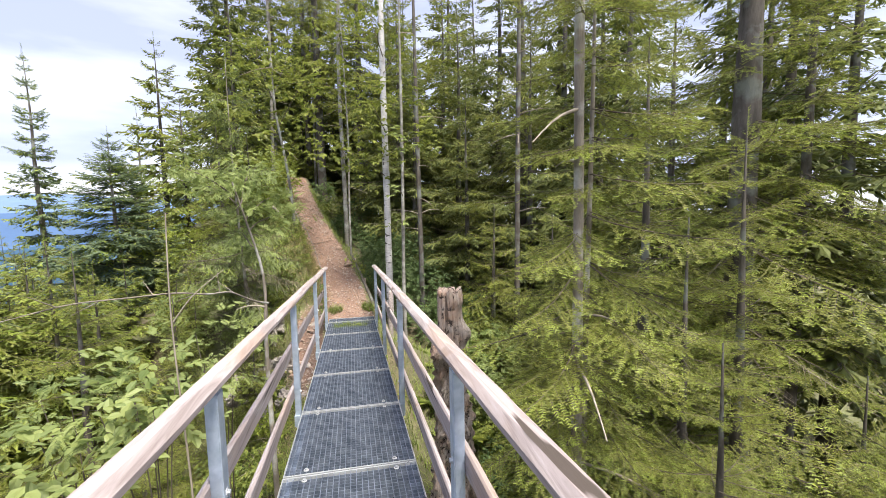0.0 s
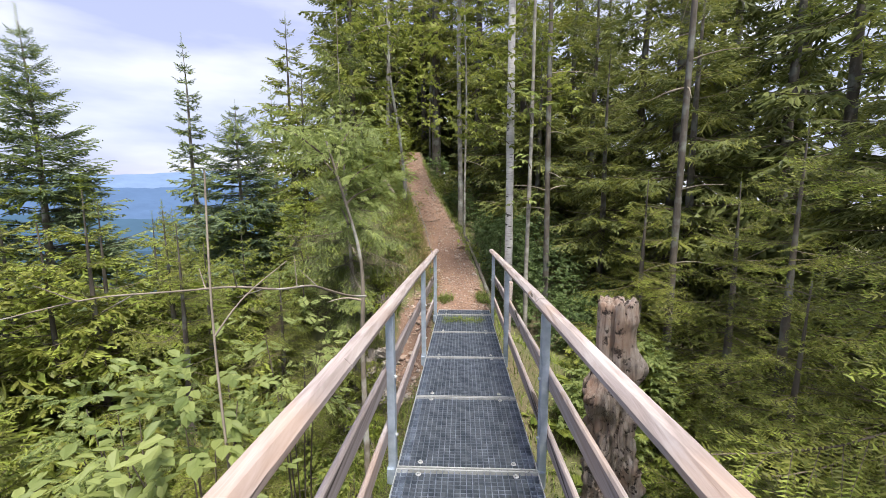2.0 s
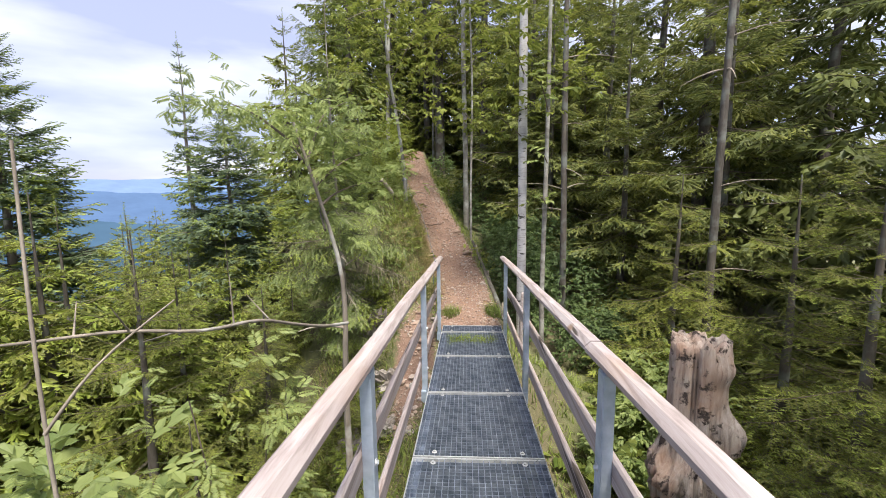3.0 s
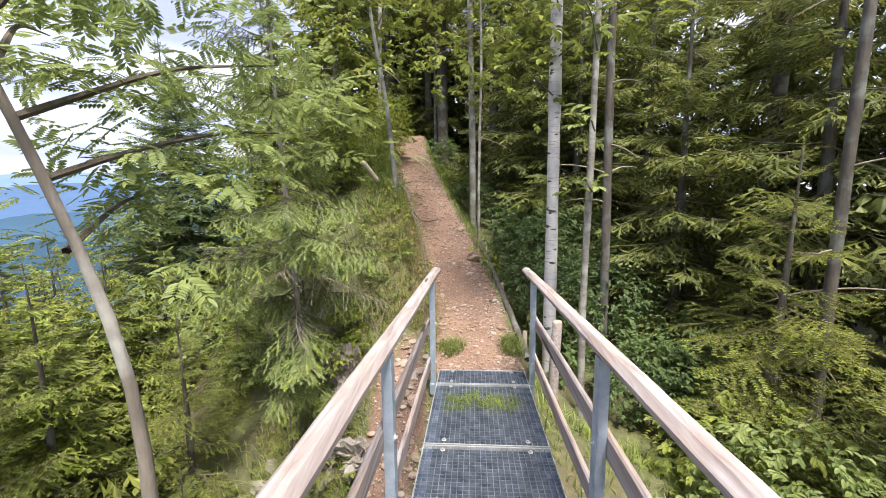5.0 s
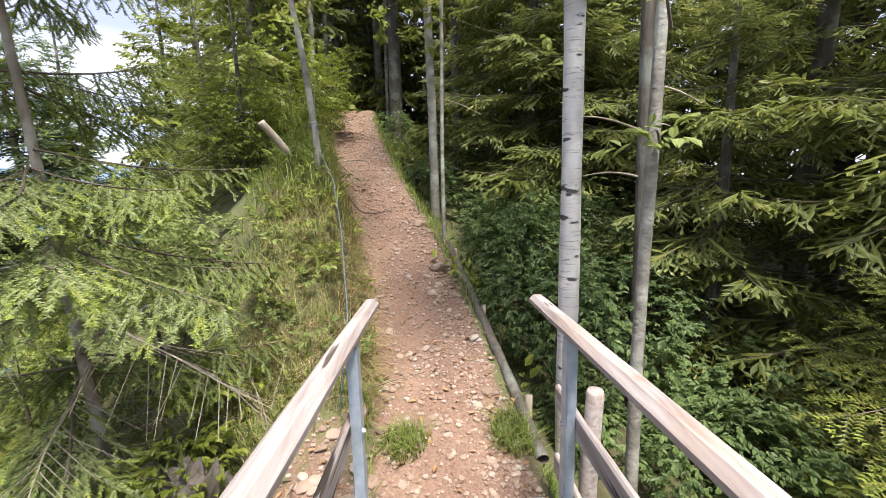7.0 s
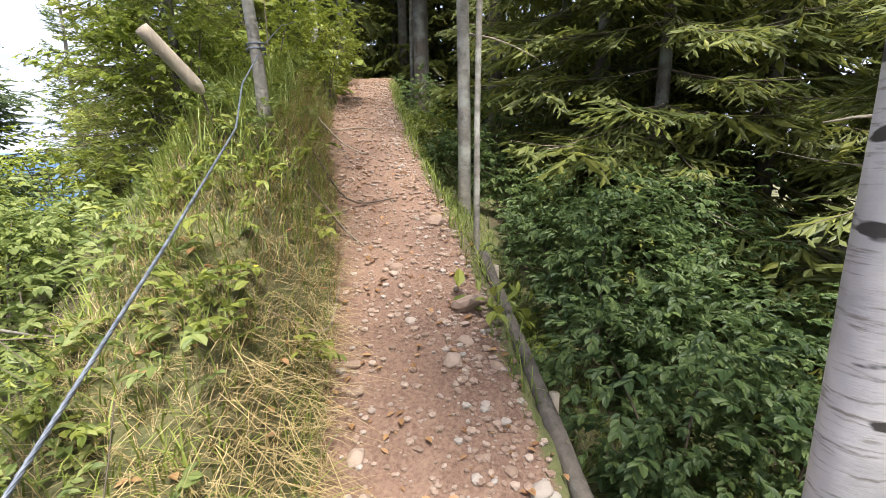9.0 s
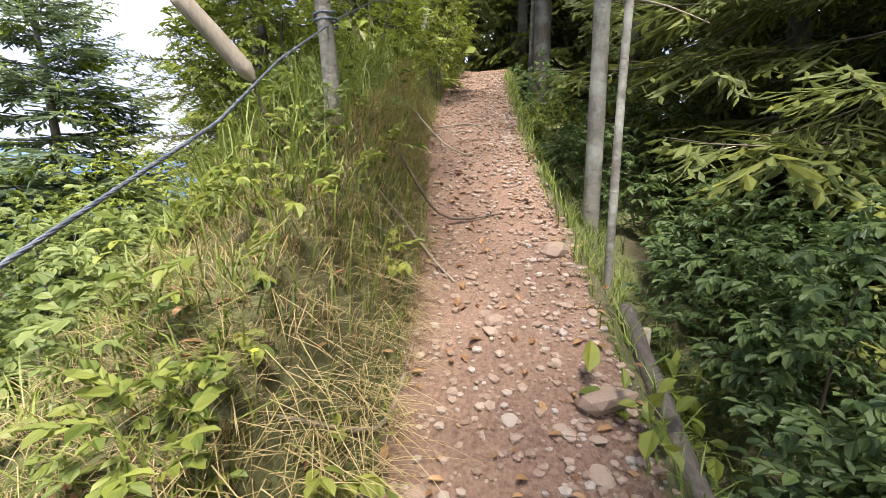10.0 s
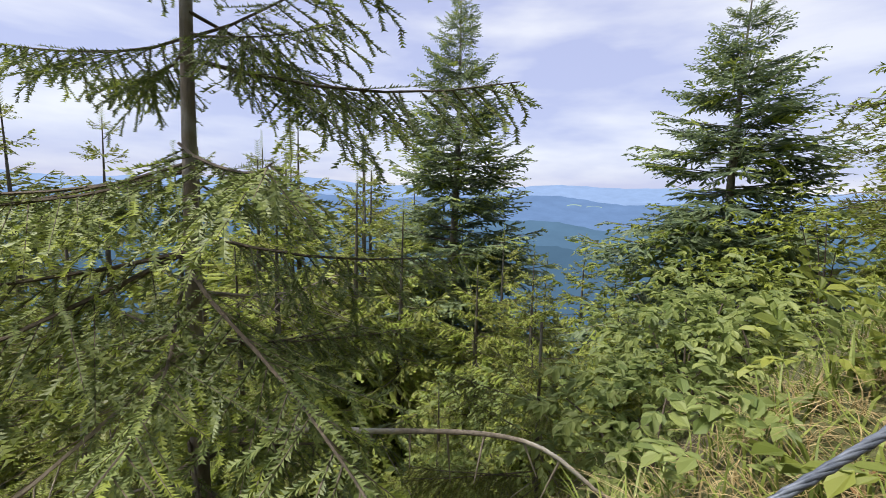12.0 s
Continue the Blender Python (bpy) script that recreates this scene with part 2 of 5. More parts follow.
def dead_wood():
    m, n, l, p = material("rotten_stump_wood")
    g = tex_noise(n, l, 34.0, 8.0, (1.2, 1.2, 0.10), 0.7, 0.6)
    col = ramp(n, l, g, [(0.30, (0.13, 0.10, 0.08)), (0.45, (0.33, 0.265, 0.22)), (0.68, (0.52, 0.45, 0.385))])
    warm = ramp(n, l, tex_noise(n, l, 5.0, 4.0), [(0.45, (0, 0, 0)), (0.65, (1, 1, 1))])
    col = mix_rgb(n, l, warm, col, mix_rgb(n, l, 0.55, col, (0.36, 0.20, 0.12)))
    holes = ramp(n, l, tex_noise(n, l, 17.0, 5.0, None, 0.65), [(0.55, (0, 0, 0)), (0.63, (1, 1, 1))])
    col = mix_rgb(n, l, holes, col, (0.06, 0.042, 0.034))
    l.new(col, p.inputs["Base Color"])
    p.inputs["Roughness"].default_value = 0.95
    rough_h = n.new("ShaderNodeMath")
    rough_h.operation = "SUBTRACT"
    l.new(g, rough_h.inputs[0])
    l.new(holes, rough_h.inputs[1])
    bump(n, l, p, rough_h.outputs[0], 0.9, 0.015)
    return m


STUMP = dead_wood()


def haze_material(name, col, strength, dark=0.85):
    """Far wooded hills beyond the valley: the blue of the air is painted in as a glowing colour."""
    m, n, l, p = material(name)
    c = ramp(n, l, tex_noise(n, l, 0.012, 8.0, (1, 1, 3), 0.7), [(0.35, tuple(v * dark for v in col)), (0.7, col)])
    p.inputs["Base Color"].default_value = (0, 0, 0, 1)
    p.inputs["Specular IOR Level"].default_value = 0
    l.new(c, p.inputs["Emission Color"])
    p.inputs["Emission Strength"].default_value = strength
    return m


# ---- geometry helpers ----
rng = np.random.default_rng(7)
UP = np.array([0.0, 0.0, 1.0])


class Soup:
    """Collects vertices, faces and material slots, and makes one mesh of them."""

    def __init__(self):
        self.v, self.f, self.s, self.n = [], [], [], 0

    def add(self, verts, faces, slot=0):
        verts, faces = np.asarray(verts, float).reshape(-1, 3), np.asarray(faces, int)
        self.v.append(verts)
        self.f.append(faces + self.n)
        self.s.append(np.full(len(faces), slot))
        self.n += len(verts)
        return self

    def mesh(self, name, mats, smooth=False):
        me = bpy.data.meshes.new(name)
        v = np.concatenate(self.v)
        counts = np.concatenate([np.full(len(f), f.shape[1]) for f in self.f])
        loops = np.concatenate([f.ravel() for f in self.f])
        me.vertices.add(len(v))
        me.vertices.foreach_set("co", v.astype(np.float32).ravel())
        me.loops.add(len(loops))
        me.loops.foreach_set("vertex_index", loops.astype(np.int32))
        me.polygons.add(len(counts))
        me.polygons.foreach_set("loop_start", np.r_[0, np.cumsum(counts)[:-1]].astype(np.int32))
        for m in mats:
            me.materials.append(m)
        me.polygons.foreach_set("material_index", np.concatenate(self.s).astype(np.int32))
        me.polygons.foreach_set("use_smooth", np.full(len(counts), smooth))
        me.update(calc_edges=True)
        me.validate()
        return me


def part(name, data, parent=None, label="", at=None):
    """One mesh object, under a thing or a part where one is given."""
    ob = new(name, data)
    if at is not None:
        ob.matrix_basis = at
    if parent:
        ob.parent = parent
    return tagged(ob, label)


def thing(name, label, category, at=None, group="", kind=""):
    ob = new(name)
    ob.empty_display_size = 0.1
    if at is not None:
        ob.matrix_basis = at
    return tagged(ob, label, category, group, kind)


def frames(az, el):
    """Axes for directions given by compass angle and rise, in radians."""
    x = np.stack([np.cos(el) * np.cos(az), np.cos(el) * np.sin(az), np.sin(el)], -1)
    y = np.stack([-np.sin(az), np.cos(az), np.zeros_like(az)], -1)
    return x, y, np.cross(x, y)


def spread(verts, faces, origin, axes, scale):
    """Copies of a small shape at many places, as one set of vertices and faces."""
    x, y, z = axes
    s = np.asarray(scale, float).reshape(-1, 1, 1)
    out = origin[:, None, :] + s * (verts[None, :, 0:1] * x[:, None] + verts[None, :, 1:2] * y[:, None] + verts[None, :, 2:3] * z[:, None])
    n, m = len(origin), len(verts)
    return out.reshape(-1, 3), (faces[None] + (np.arange(n) * m)[:, None, None]).reshape(-1, faces.shape[1])


def tube(points, radii, sides=8, cap=True):
    p, r = np.asarray(points, float), np.asarray(radii, float)
    t = np.gradient(p, axis=0)
    t /= np.linalg.norm(t, axis=1)[:, None] + 1e-9
    ref = np.where(np.abs(t[:, 2:3]) > 0.9, [[1.0, 0, 0]], [[0, 0, 1.0]])
    a = np.cross(t, ref)
    a /= np.linalg.norm(a, axis=1)[:, None] + 1e-9
    b = np.cross(t, a)
    k = np.linspace(0, 2 * np.pi, sides, endpoint=False)
    v = p[:, None] + r[:, None, None] * (np.cos(k)[None, :, None] * a[:, None] + np.sin(k)[None, :, None] * b[:, None])
    i, j = np.meshgrid(np.arange(len(p) - 1), np.arange(sides), indexing="ij")
    f = np.stack([i * sides + j, i * sides + (j + 1) % sides, (i + 1) * sides + (j + 1) % sides, (i + 1) * sides + j], -1).reshape(-1, 4)
    return v.reshape(-1, 3), f


def curve_points(points, n):
    """A smooth line through a few points."""
    p = np.asarray(points, float)
    t = np.r_[0, np.cumsum(np.linalg.norm(np.diff(p, axis=0), axis=1))]
    u = np.linspace(0, t[-1], n)
    lin = np.stack([np.interp(u, t, p[:, k]) for k in range(3)], -1)
    for _ in range(3):
        lin[1:-1] = 0.25 * lin[:-2] + 0.5 * lin[1:-1] + 0.25 * lin[2:]
    return lin


def bevel_box(x0, x1, y0, y1, z0, z1, bevel=0.006):
    bm = bmesh.new()
    bmesh.ops.create_cube(bm, size=1.0, matrix=Matrix.Translation(((x0 + x1) / 2, (y0 + y1) / 2, (z0 + z1) / 2)) @ Matrix.Diagonal((x1 - x0, y1 - y0, z1 - z0, 1)))
    if bevel:
        bmesh.ops.bevel(bm, geom=bm.edges[:], offset=bevel, segments=2, affect="EDGES")
    return bm


def bm_mesh(bm, name, mat, smooth=False):
    me = bpy.data.meshes.new(name)
    bm.to_mesh(me)
    bm.free()
    me.materials.append(mat)
    for p in me.polygons:
        p.use_smooth = smooth
    return me


# ---- ground ----
PATH_Y = [-30, 0, 1.2, 1.8, 2.46, 3.2, 4.1, 5.5, 7.0, 9.5, 30]
PATH_X = [0, 0, -0.14, -0.27, -0.42, -0.62, -0.95, -1.30, -1.6, -2.0, -3.5]
PATH_Z = [-30, -14, -10, -8.7, -7, -5, -3, -1.2, -0.35, 0, 1.2, 1.8, 2.46, 3.2, 4.1, 5.5, 7.0, 9.5, 11, 30]
GRND_Z = [1.6, 1.1, 0.82, 0.3, -0.7, -1.35, -1.2, -0.6, -0.18, -0.04, 0.27, 0.52, 0.79, 1.06, 1.52, 2.0, 2.5, 3.15, 3.25, 3.0]
BANK_Y = [0.2, 0.8, 1.2, 1.9, 2.6, 4.0, 7.0, 10, 14]
BANK_H = [0.0, 0.28, 0.48, 0.66, 0.80, 0.62, 0.35, 0.2, 0.1]
HALF = 0.40


def soft(x):
    x = np.clip(x, 0, 1)
    return x * x * (3 - 2 * x)


def wobble(x, y, k):
    return np.sin(x * k + 1.3 * np.sin(y * k * 0.7)) * np.cos(y * k * 0.9 + 0.7 * np.sin(x * k * 1.3))


def height(x, y):
    x, y = np.asarray(x, float), np.asarray(y, float)
    c = np.interp(y, PATH_Z, GRND_Z)
    d = x - np.interp(y, PATH_Y, PATH_X)
    over = soft((y + 0.6) / 0.8)                       # 0 in the gully under the bridge, 1 on the path
    ul = np.maximum(-d - HALF, 0)
    bank = np.interp(y, BANK_Y, BANK_H)
    flat = 0.75 * over
    drop = np.maximum(ul - flat, 0)
    left = bank * soft(ul / 0.34) - 0.80 * np.minimum(drop, 9) - 0.42 * np.clip(drop - 9, 0, 350) - 0.02 * np.maximum(drop - 159, 0).clip(0, 800)
    ur = np.maximum(d - HALF - 0.04, 0)
    right = -0.42 * over * soft(ur / 0.22) - 0.48 * np.minimum(ur, 4) - 0.16 * np.clip(ur - 4, 0, 30) - 0.22 * np.clip(ur - 34, 0, 700)
    far_y = -0.22 * np.clip(y - 13, 0, 140) - 0.03 * np.clip(y - 153, 0, 600) - 0.05 * np.clip(-y - 16, 0, 600)
    rough = np.clip((np.abs(d) - 0.3) / 0.6, 0, 1)
    z = c + np.where(d < 0, left, right) + far_y
    z = z + rough * (0.05 * wobble(x, y, 2.3) + 0.025 * wobble(x + 5, y, 6.1)) + 0.012 * wobble(x, y + 3, 7.7) + 0.006 * wobble(x, y, 19.0)
    return np.maximum(z, -160.0)


def warped(lo, hi, step, reach, grow=1.16):
    inner = np.arange(lo, hi + 1e-6, step)
    out, s, a, b = list(inner), step, lo, hi
    while b < reach or a > -reach:
        s = min(s * grow, 120.0)
        a, b = a - s, b + s
        out = [a] + out + [b]
    return np.array(out)


gx, gy = warped(-2.6, 1.6, 0.065, 3600), warped(-4.0, 7.0, 0.08, 3600)
GX, GY = np.meshgrid(gx, gy, indexing="ij")
GZ = height(GX, GY)
gi, gj = np.meshgrid(np.arange(len(gx) - 1), np.arange(len(gy) - 1), indexing="ij")
gq = np.stack([gi * len(gy) + gj, (gi + 1) * len(gy) + gj, (gi + 1) * len(gy) + gj + 1, gi * len(gy) + gj + 1], -1).reshape(-1, 4)
ground_mesh = Soup().add(np.stack([GX, GY, GZ], -1), gq).mesh("ground", [GROUND], True)
wear = ground_mesh.attributes.new("wear", "FLOAT", "POINT")
gd = GX - np.interp(GY, PATH_Y, PATH_X)
wear_v = 1 - soft((np.abs(gd + 0.02) - 0.30) / 0.22)
wear_v = wear_v * soft((GY + 0.9) / 0.5)
wear_v = np.maximum(wear_v, 0.9 * np.exp(-(((GX + 0.76) / 0.35) ** 2 + ((GY + 0.35) / 0.95) ** 2)))   # stony shoulder beside the bridge end
wear.data.foreach_set("value", wear_v.astype(np.float32).ravel())
ground = tagged(new("ground", ground_mesh), "forest slope with a trodden reddish earth path", "ground", "", "structure")

# far hills over the valley, the air's haze put into their glowing blue
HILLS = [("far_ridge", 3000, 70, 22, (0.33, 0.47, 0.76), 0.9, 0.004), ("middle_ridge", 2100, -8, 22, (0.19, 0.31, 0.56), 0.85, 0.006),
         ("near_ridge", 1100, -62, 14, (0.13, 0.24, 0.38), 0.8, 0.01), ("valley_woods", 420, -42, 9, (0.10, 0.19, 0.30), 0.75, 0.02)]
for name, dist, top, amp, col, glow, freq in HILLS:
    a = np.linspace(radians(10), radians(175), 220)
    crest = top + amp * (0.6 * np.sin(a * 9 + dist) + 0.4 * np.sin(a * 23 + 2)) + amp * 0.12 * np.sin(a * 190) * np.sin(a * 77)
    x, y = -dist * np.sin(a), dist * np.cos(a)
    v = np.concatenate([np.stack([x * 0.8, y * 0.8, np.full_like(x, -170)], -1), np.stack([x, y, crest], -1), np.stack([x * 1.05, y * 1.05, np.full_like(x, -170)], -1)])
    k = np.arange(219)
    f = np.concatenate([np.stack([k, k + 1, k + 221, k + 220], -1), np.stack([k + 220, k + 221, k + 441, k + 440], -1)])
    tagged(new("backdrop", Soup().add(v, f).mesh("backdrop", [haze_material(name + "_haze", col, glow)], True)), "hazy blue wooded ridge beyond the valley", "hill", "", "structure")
# the clearings glow too, their green paled by painted haze
FIELD = haze_material("far_meadow_haze", (0.38, 0.53, 0.50), 0.85)
for ang, half, z0, z1, dist in ((72.2, 0.9, -30, -25, 1700), (74.6, 0.9, -28, -20, 1700)):
    n = 16
    a = np.radians(np.linspace(ang + half, ang - half, n))
    k = np.arange(n - 1)
    lo = np.stack([-dist * np.sin(a), dist * np.cos(a), z0 + 5 * np.sin(np.linspace(0, 3.1, n))], -1)
    hi = np.stack([-dist * 1.03 * np.sin(a), dist * 1.03 * np.cos(a), z0 + (z1 - z0) * (0.25 + 0.75 * np.sin(np.linspace(0.25, 2.8, n)))], -1)
    tagged(new("backdrop", Soup().add(np.concatenate([lo, hi]), np.stack([k, k + 1, k + n + 1, k + n], -1)).mesh("backdrop", [FIELD])), "pale green clearing on a far hillside", "meadow", "", "structure")

# ---- footbridge ----
SLOPE = 0.08
POST_Y = [-0.22, -2.18, -4.25, -6.32, -8.40, -10.4]


def deck_z(y):
    return -SLOPE * y


bridge = thing("footbridge", "narrow steel grating footbridge with weathered wooden handrails", "bridge")
W2 = 0.40


def grating_mesh(length):
    """A galvanised panel: bearing bars, cross bars and a flat frame; it falls with the slope of the deck."""
    s = Soup()

    def bar(x0, x1, y0, y1, z0, z1):
        v = np.array([[x, y, z - SLOPE * y] for z in (z0, z1) for y in (y0, y1) for x in (x0, x1)])
        s.add(v, np.array([[0, 1, 5, 4], [1, 3, 7, 5], [3, 2, 6, 7], [2, 0, 4, 6], [4, 5, 7, 6], [0, 2, 3, 1]]))

    g = 0.006
    for x in np.arange(-W2 + 0.03, W2 - 0.02, 0.0333):
        bar(x - 0.0022, x + 0.0022, g, length - g, -0.028, -0.002)
    for y in np.arange(0.025, length - 0.01, 0.0333):
        bar(-W2 + 0.004, W2 - 0.004, y - 0.0016, y + 0.0016, -0.026, -0.0028)
    bar(-W2, -W2 + 0.006, g, length - g, -0.032, 0.003)
    bar(W2 - 0.006, W2, g, length - g, -0.032, 0.003)
    for y in (g, length - g - 0.012):
        bar(-W2 + 0.006, W2 - 0.006, y, y + 0.012, -0.032, 0.004)
    for k in range(len(s.s) - 4, len(s.s)):
        s.s[k][:] = 1
    return s.mesh("grating_panel", [GRATE, BOLT])


def bolt_mesh():
    bm = bmesh.new()
    bmesh.ops.create_cone(bm, cap_ends=True, segments=12, radius1=0.016, radius2=0.016, depth=0.003, matrix=Matrix.Translation((0, 0, 0.0015)))
    bmesh.ops.create_cone(bm, cap_ends=True, segments=6, radius1=0.009, radius2=0.0085, depth=0.009, matrix=Matrix.Translation((0, 0, 0.0075)))
    return bm_mesh(bm, "bolt", BOLT)


panel_mesh, short_mesh, bolt_data = grating_mesh(1.0), grating_mesh(0.345), bolt_mesh()
for k in range(11):
    y0 = -0.345 - k if k else -0.345
    panel = part("grating_panel", short_mesh if k == 0 else panel_mesh, bridge, "", pose(0, y0, deck_z(y0)))
    length = 0.345 if k == 0 else 1.0
    for bx in (-0.27, 0.27):
        for by in (0.06, length - 0.06):
            part("bolt", bolt_data, panel, "", pose(bx, by, 0.002 - SLOPE * by))


def long_bar(x0, x1, y0, y1, z0, z1, mat, name, wave=0.0, seed=0, bevel=0.01):
    """A long bar that follows the slope of the deck; wood gets slightly uneven faces."""
    n = max(2, int((y1 - y0) / 0.12))
    w, h = (x1 - x0) / 2, (z1 - z0) / 2
    b = bevel
    ring = np.array([[-w + b, -h], [w - b, -h], [w, -h + b], [w, h - b], [w - b, h], [-w + b, h], [-w, h - b], [-w, -h + b]])
    ys = np.linspace(y0, y1, n)
    r = np.random.default_rng(seed)
    dx, dz = (np.convolve(r.normal(0, 1, n + 8), np.ones(9) / 9, "valid") * wave for _ in range(2))
    v = np.array([[(x0 + x1) / 2 + p[0] * (1 + 0.4 * dz[i] / 0.01 * 0.1) + dx[i], y, (z0 + z1) / 2 + p[1] + dz[i] + deck_z(y)] for i, y in enumerate(ys) for p in ring])
    i, j = np.meshgrid(np.arange(n - 1), np.arange(8), indexing="ij")
    f = np.stack([i * 8 + j, i * 8 + (j + 1) % 8, (i + 1) * 8 + (j + 1) % 8, (i + 1) * 8 + j], -1).reshape(-1, 4)
    s = Soup().add(v, f[:, ::-1])
    s.f.append(np.array([[0, 1, 2, 3, 4, 5, 6, 7], [(n - 1) * 8 + q for q in range(7, -1, -1)]]))
    s.s.append(np.zeros(2, int))
    return s.mesh(name, [mat])


for x in (-0.36, 0.36):
    part("deck_beam", long_bar(x - 0.03, x + 0.03, -10.9, -0.01, -0.16, -0.04, GALV, "deck_beam", bevel=0.004), bridge, "galvanised steel beam under the deck")
for sgn in (-1, 1):
    px = 0.436 * sgn
    for y in POST_Y:
        z0, z1 = deck_z(y) - 0.15, deck_z(y) + 0.889
        bm = bevel_box(px - 0.022, px + 0.022, y - 0.035, y + 0.035, z0, z1, 0.004)
        post = part("post", bm_mesh(bm, "post", GALV), bridge, "galvanised steel post")
        for zb in (0.155, 0.515):
            part("bolt", bolt_data, post, "", pose(px - 0.022 * sgn, y, deck_z(y) + zb, 0, -90 * sgn, 0))
        bracket = bevel_box(px - 0.03, px + 0.012, y - 0.05, y + 0.05, deck_z(y) - 0.13, deck_z(y) - 0.035, 0.003)
        part("bracket", bm_mesh(bracket, "bracket", GALV), post)
    seams = [0.40, -4.05, -8.1, -10.9] if sgn > 0 else [0.40, -5.2, -10.9]
    for a, b in zip(seams[1:], seams[:-1]):
        part("handrail", long_bar(px - 0.042 + 0.014 * sgn, px + 0.042 + 0.014 * sgn, a + 0.003, b - 0.003, 0.882, 0.944, RAIL_WOOD, "handrail", 0.006, int(10 + sgn + b * 7) % 97, 0.022), bridge, "weathered grey-brown wooden handrail")
    for zb, nm in ((0.46, "middle_rail"), (0.10, "lower_rail")):
        x = px + 0.036 * sgn
        part(nm, long_bar(x - 0.014, x + 0.014, -10.9, 0.05, zb, zb + 0.108, RAIL_WOOD, nm, 0.004, int(zb * 100) + sgn, 0.008), bridge, "weathered wooden plank rail")


# ---- plant parts ----
def needle_twig(pairs, length, width, seed, lift=0.35):
    """A twig one unit long along x, with needles to both sides and above."""
    r = np.random.default_rng(seed)
    s = np.repeat(np.linspace(0.03, 0.98, pairs), 3)
    kind = np.tile([0, 1, 2], pairs)
    side = np.where(kind == 0, 1.0, np.where(kind == 1, -1.0, 0.0)) + r.normal(0, 0.12, len(s))
    upw = np.where(kind == 2, 0.8, lift) + r.normal(0, 0.12, len(s))
    d = np.stack([0.65 + r.normal(0, 0.1, len(s)), side, upw * 0.7], -1)
    d /= np.linalg.norm(d, axis=1)[:, None]
    ln = length * (1 - 0.35 * s) * r.uniform(0.8, 1.15, len(s))
    b0 = np.stack([s - width / 2, np.zeros_like(s), np.zeros_like(s)], -1)
    b1 = b0 + [width, 0, 0]
    tip = b0 + [width / 2, 0, 0] + d * ln[:, None]
    v = np.stack([b0, b1, tip], 1).reshape(-1, 3)
    return v, np.arange(len(v)).reshape(-1, 3)


def needles(soups, org, ax, ln, fresh, nstep, nlen, nwid, seed):
    """Flat needles of one size to both sides of many straight twigs, and some above; new growth sits at the ends."""
    r = np.random.default_rng(seed)
    n = np.maximum(2, (ln / nstep).astype(int))
    t = np.repeat(np.arange(len(ln)), n)
    k = np.arange(len(t)) - np.repeat(np.cumsum(n) - n, n)
    s = (k + 0.5) / n[t] * ln[t]
    base = org[t] + ax[0][t] * s[:, None]
    young = fresh[t] & (s > ln[t] * 0.45)
    for side, up, keep in ((1.0, 0.25, 1.0), (-1.0, 0.25, 1.0), (0.0, 0.9, 0.45)):
        pick = r.uniform(0, 1, len(t)) < keep
        b, x, y, z = base[pick], ax[0][t[pick]], ax[1][t[pick]], ax[2][t[pick]]
        m = len(b)
        d = x * (0.75 + r.normal(0, 0.12, m))[:, None] + y * (side + r.normal(0, 0.15, m))[:, None] + z * (up + r.normal(0, 0.2, m))[:, None]
        d *= (nlen * r.uniform(0.75, 1.2, m) / np.linalg.norm(d, axis=1))[:, None]
        v = np.stack([b - x * nwid / 2, b + x * nwid / 2, b + d], 1)
        for soup, sel in ((soups[0], ~young[pick]), (soups[1], young[pick])):
            if sel.any():
                w = v[sel].reshape(-1, 3)
                soup.add(w, np.arange(len(w)).reshape(-1, 3))


def sprays(soups, org, ax, ln, fresh, wide, seed):
    """Twigs seen from afar: each one a folded blade of needles, turned a little about its own line."""
    r = np.random.default_rng(seed)
    m = len(ln)
    a = r.normal(0, 0.45, m)[:, None]
    x, y = ax[0], ax[1] * np.cos(a) + ax[2] * np.sin(a)
    z = np.cross(x, y)
    w = (wide * r.uniform(0.7, 1.25, m))[:, None]
    l = ln[:, None]
    k = r.uniform(0.3, 0.6, m)[:, None]
    v = np.stack([org, org + x * l * k + y * w - z * w * 0.3, org + x * l, org + x * l * (k + 0.1) - y * w - z * w * 0.3], 1)
    for soup, sel in ((soups[0], ~fresh), (soups[1], fresh)):
        if sel.any():
            p = v[sel].reshape(-1, 3)
            soup.add(p, (np.arange(sel.sum())[:, None, None] * 4 + np.array([[0, 2, 1], [0, 3, 2]])).reshape(-1, 3))


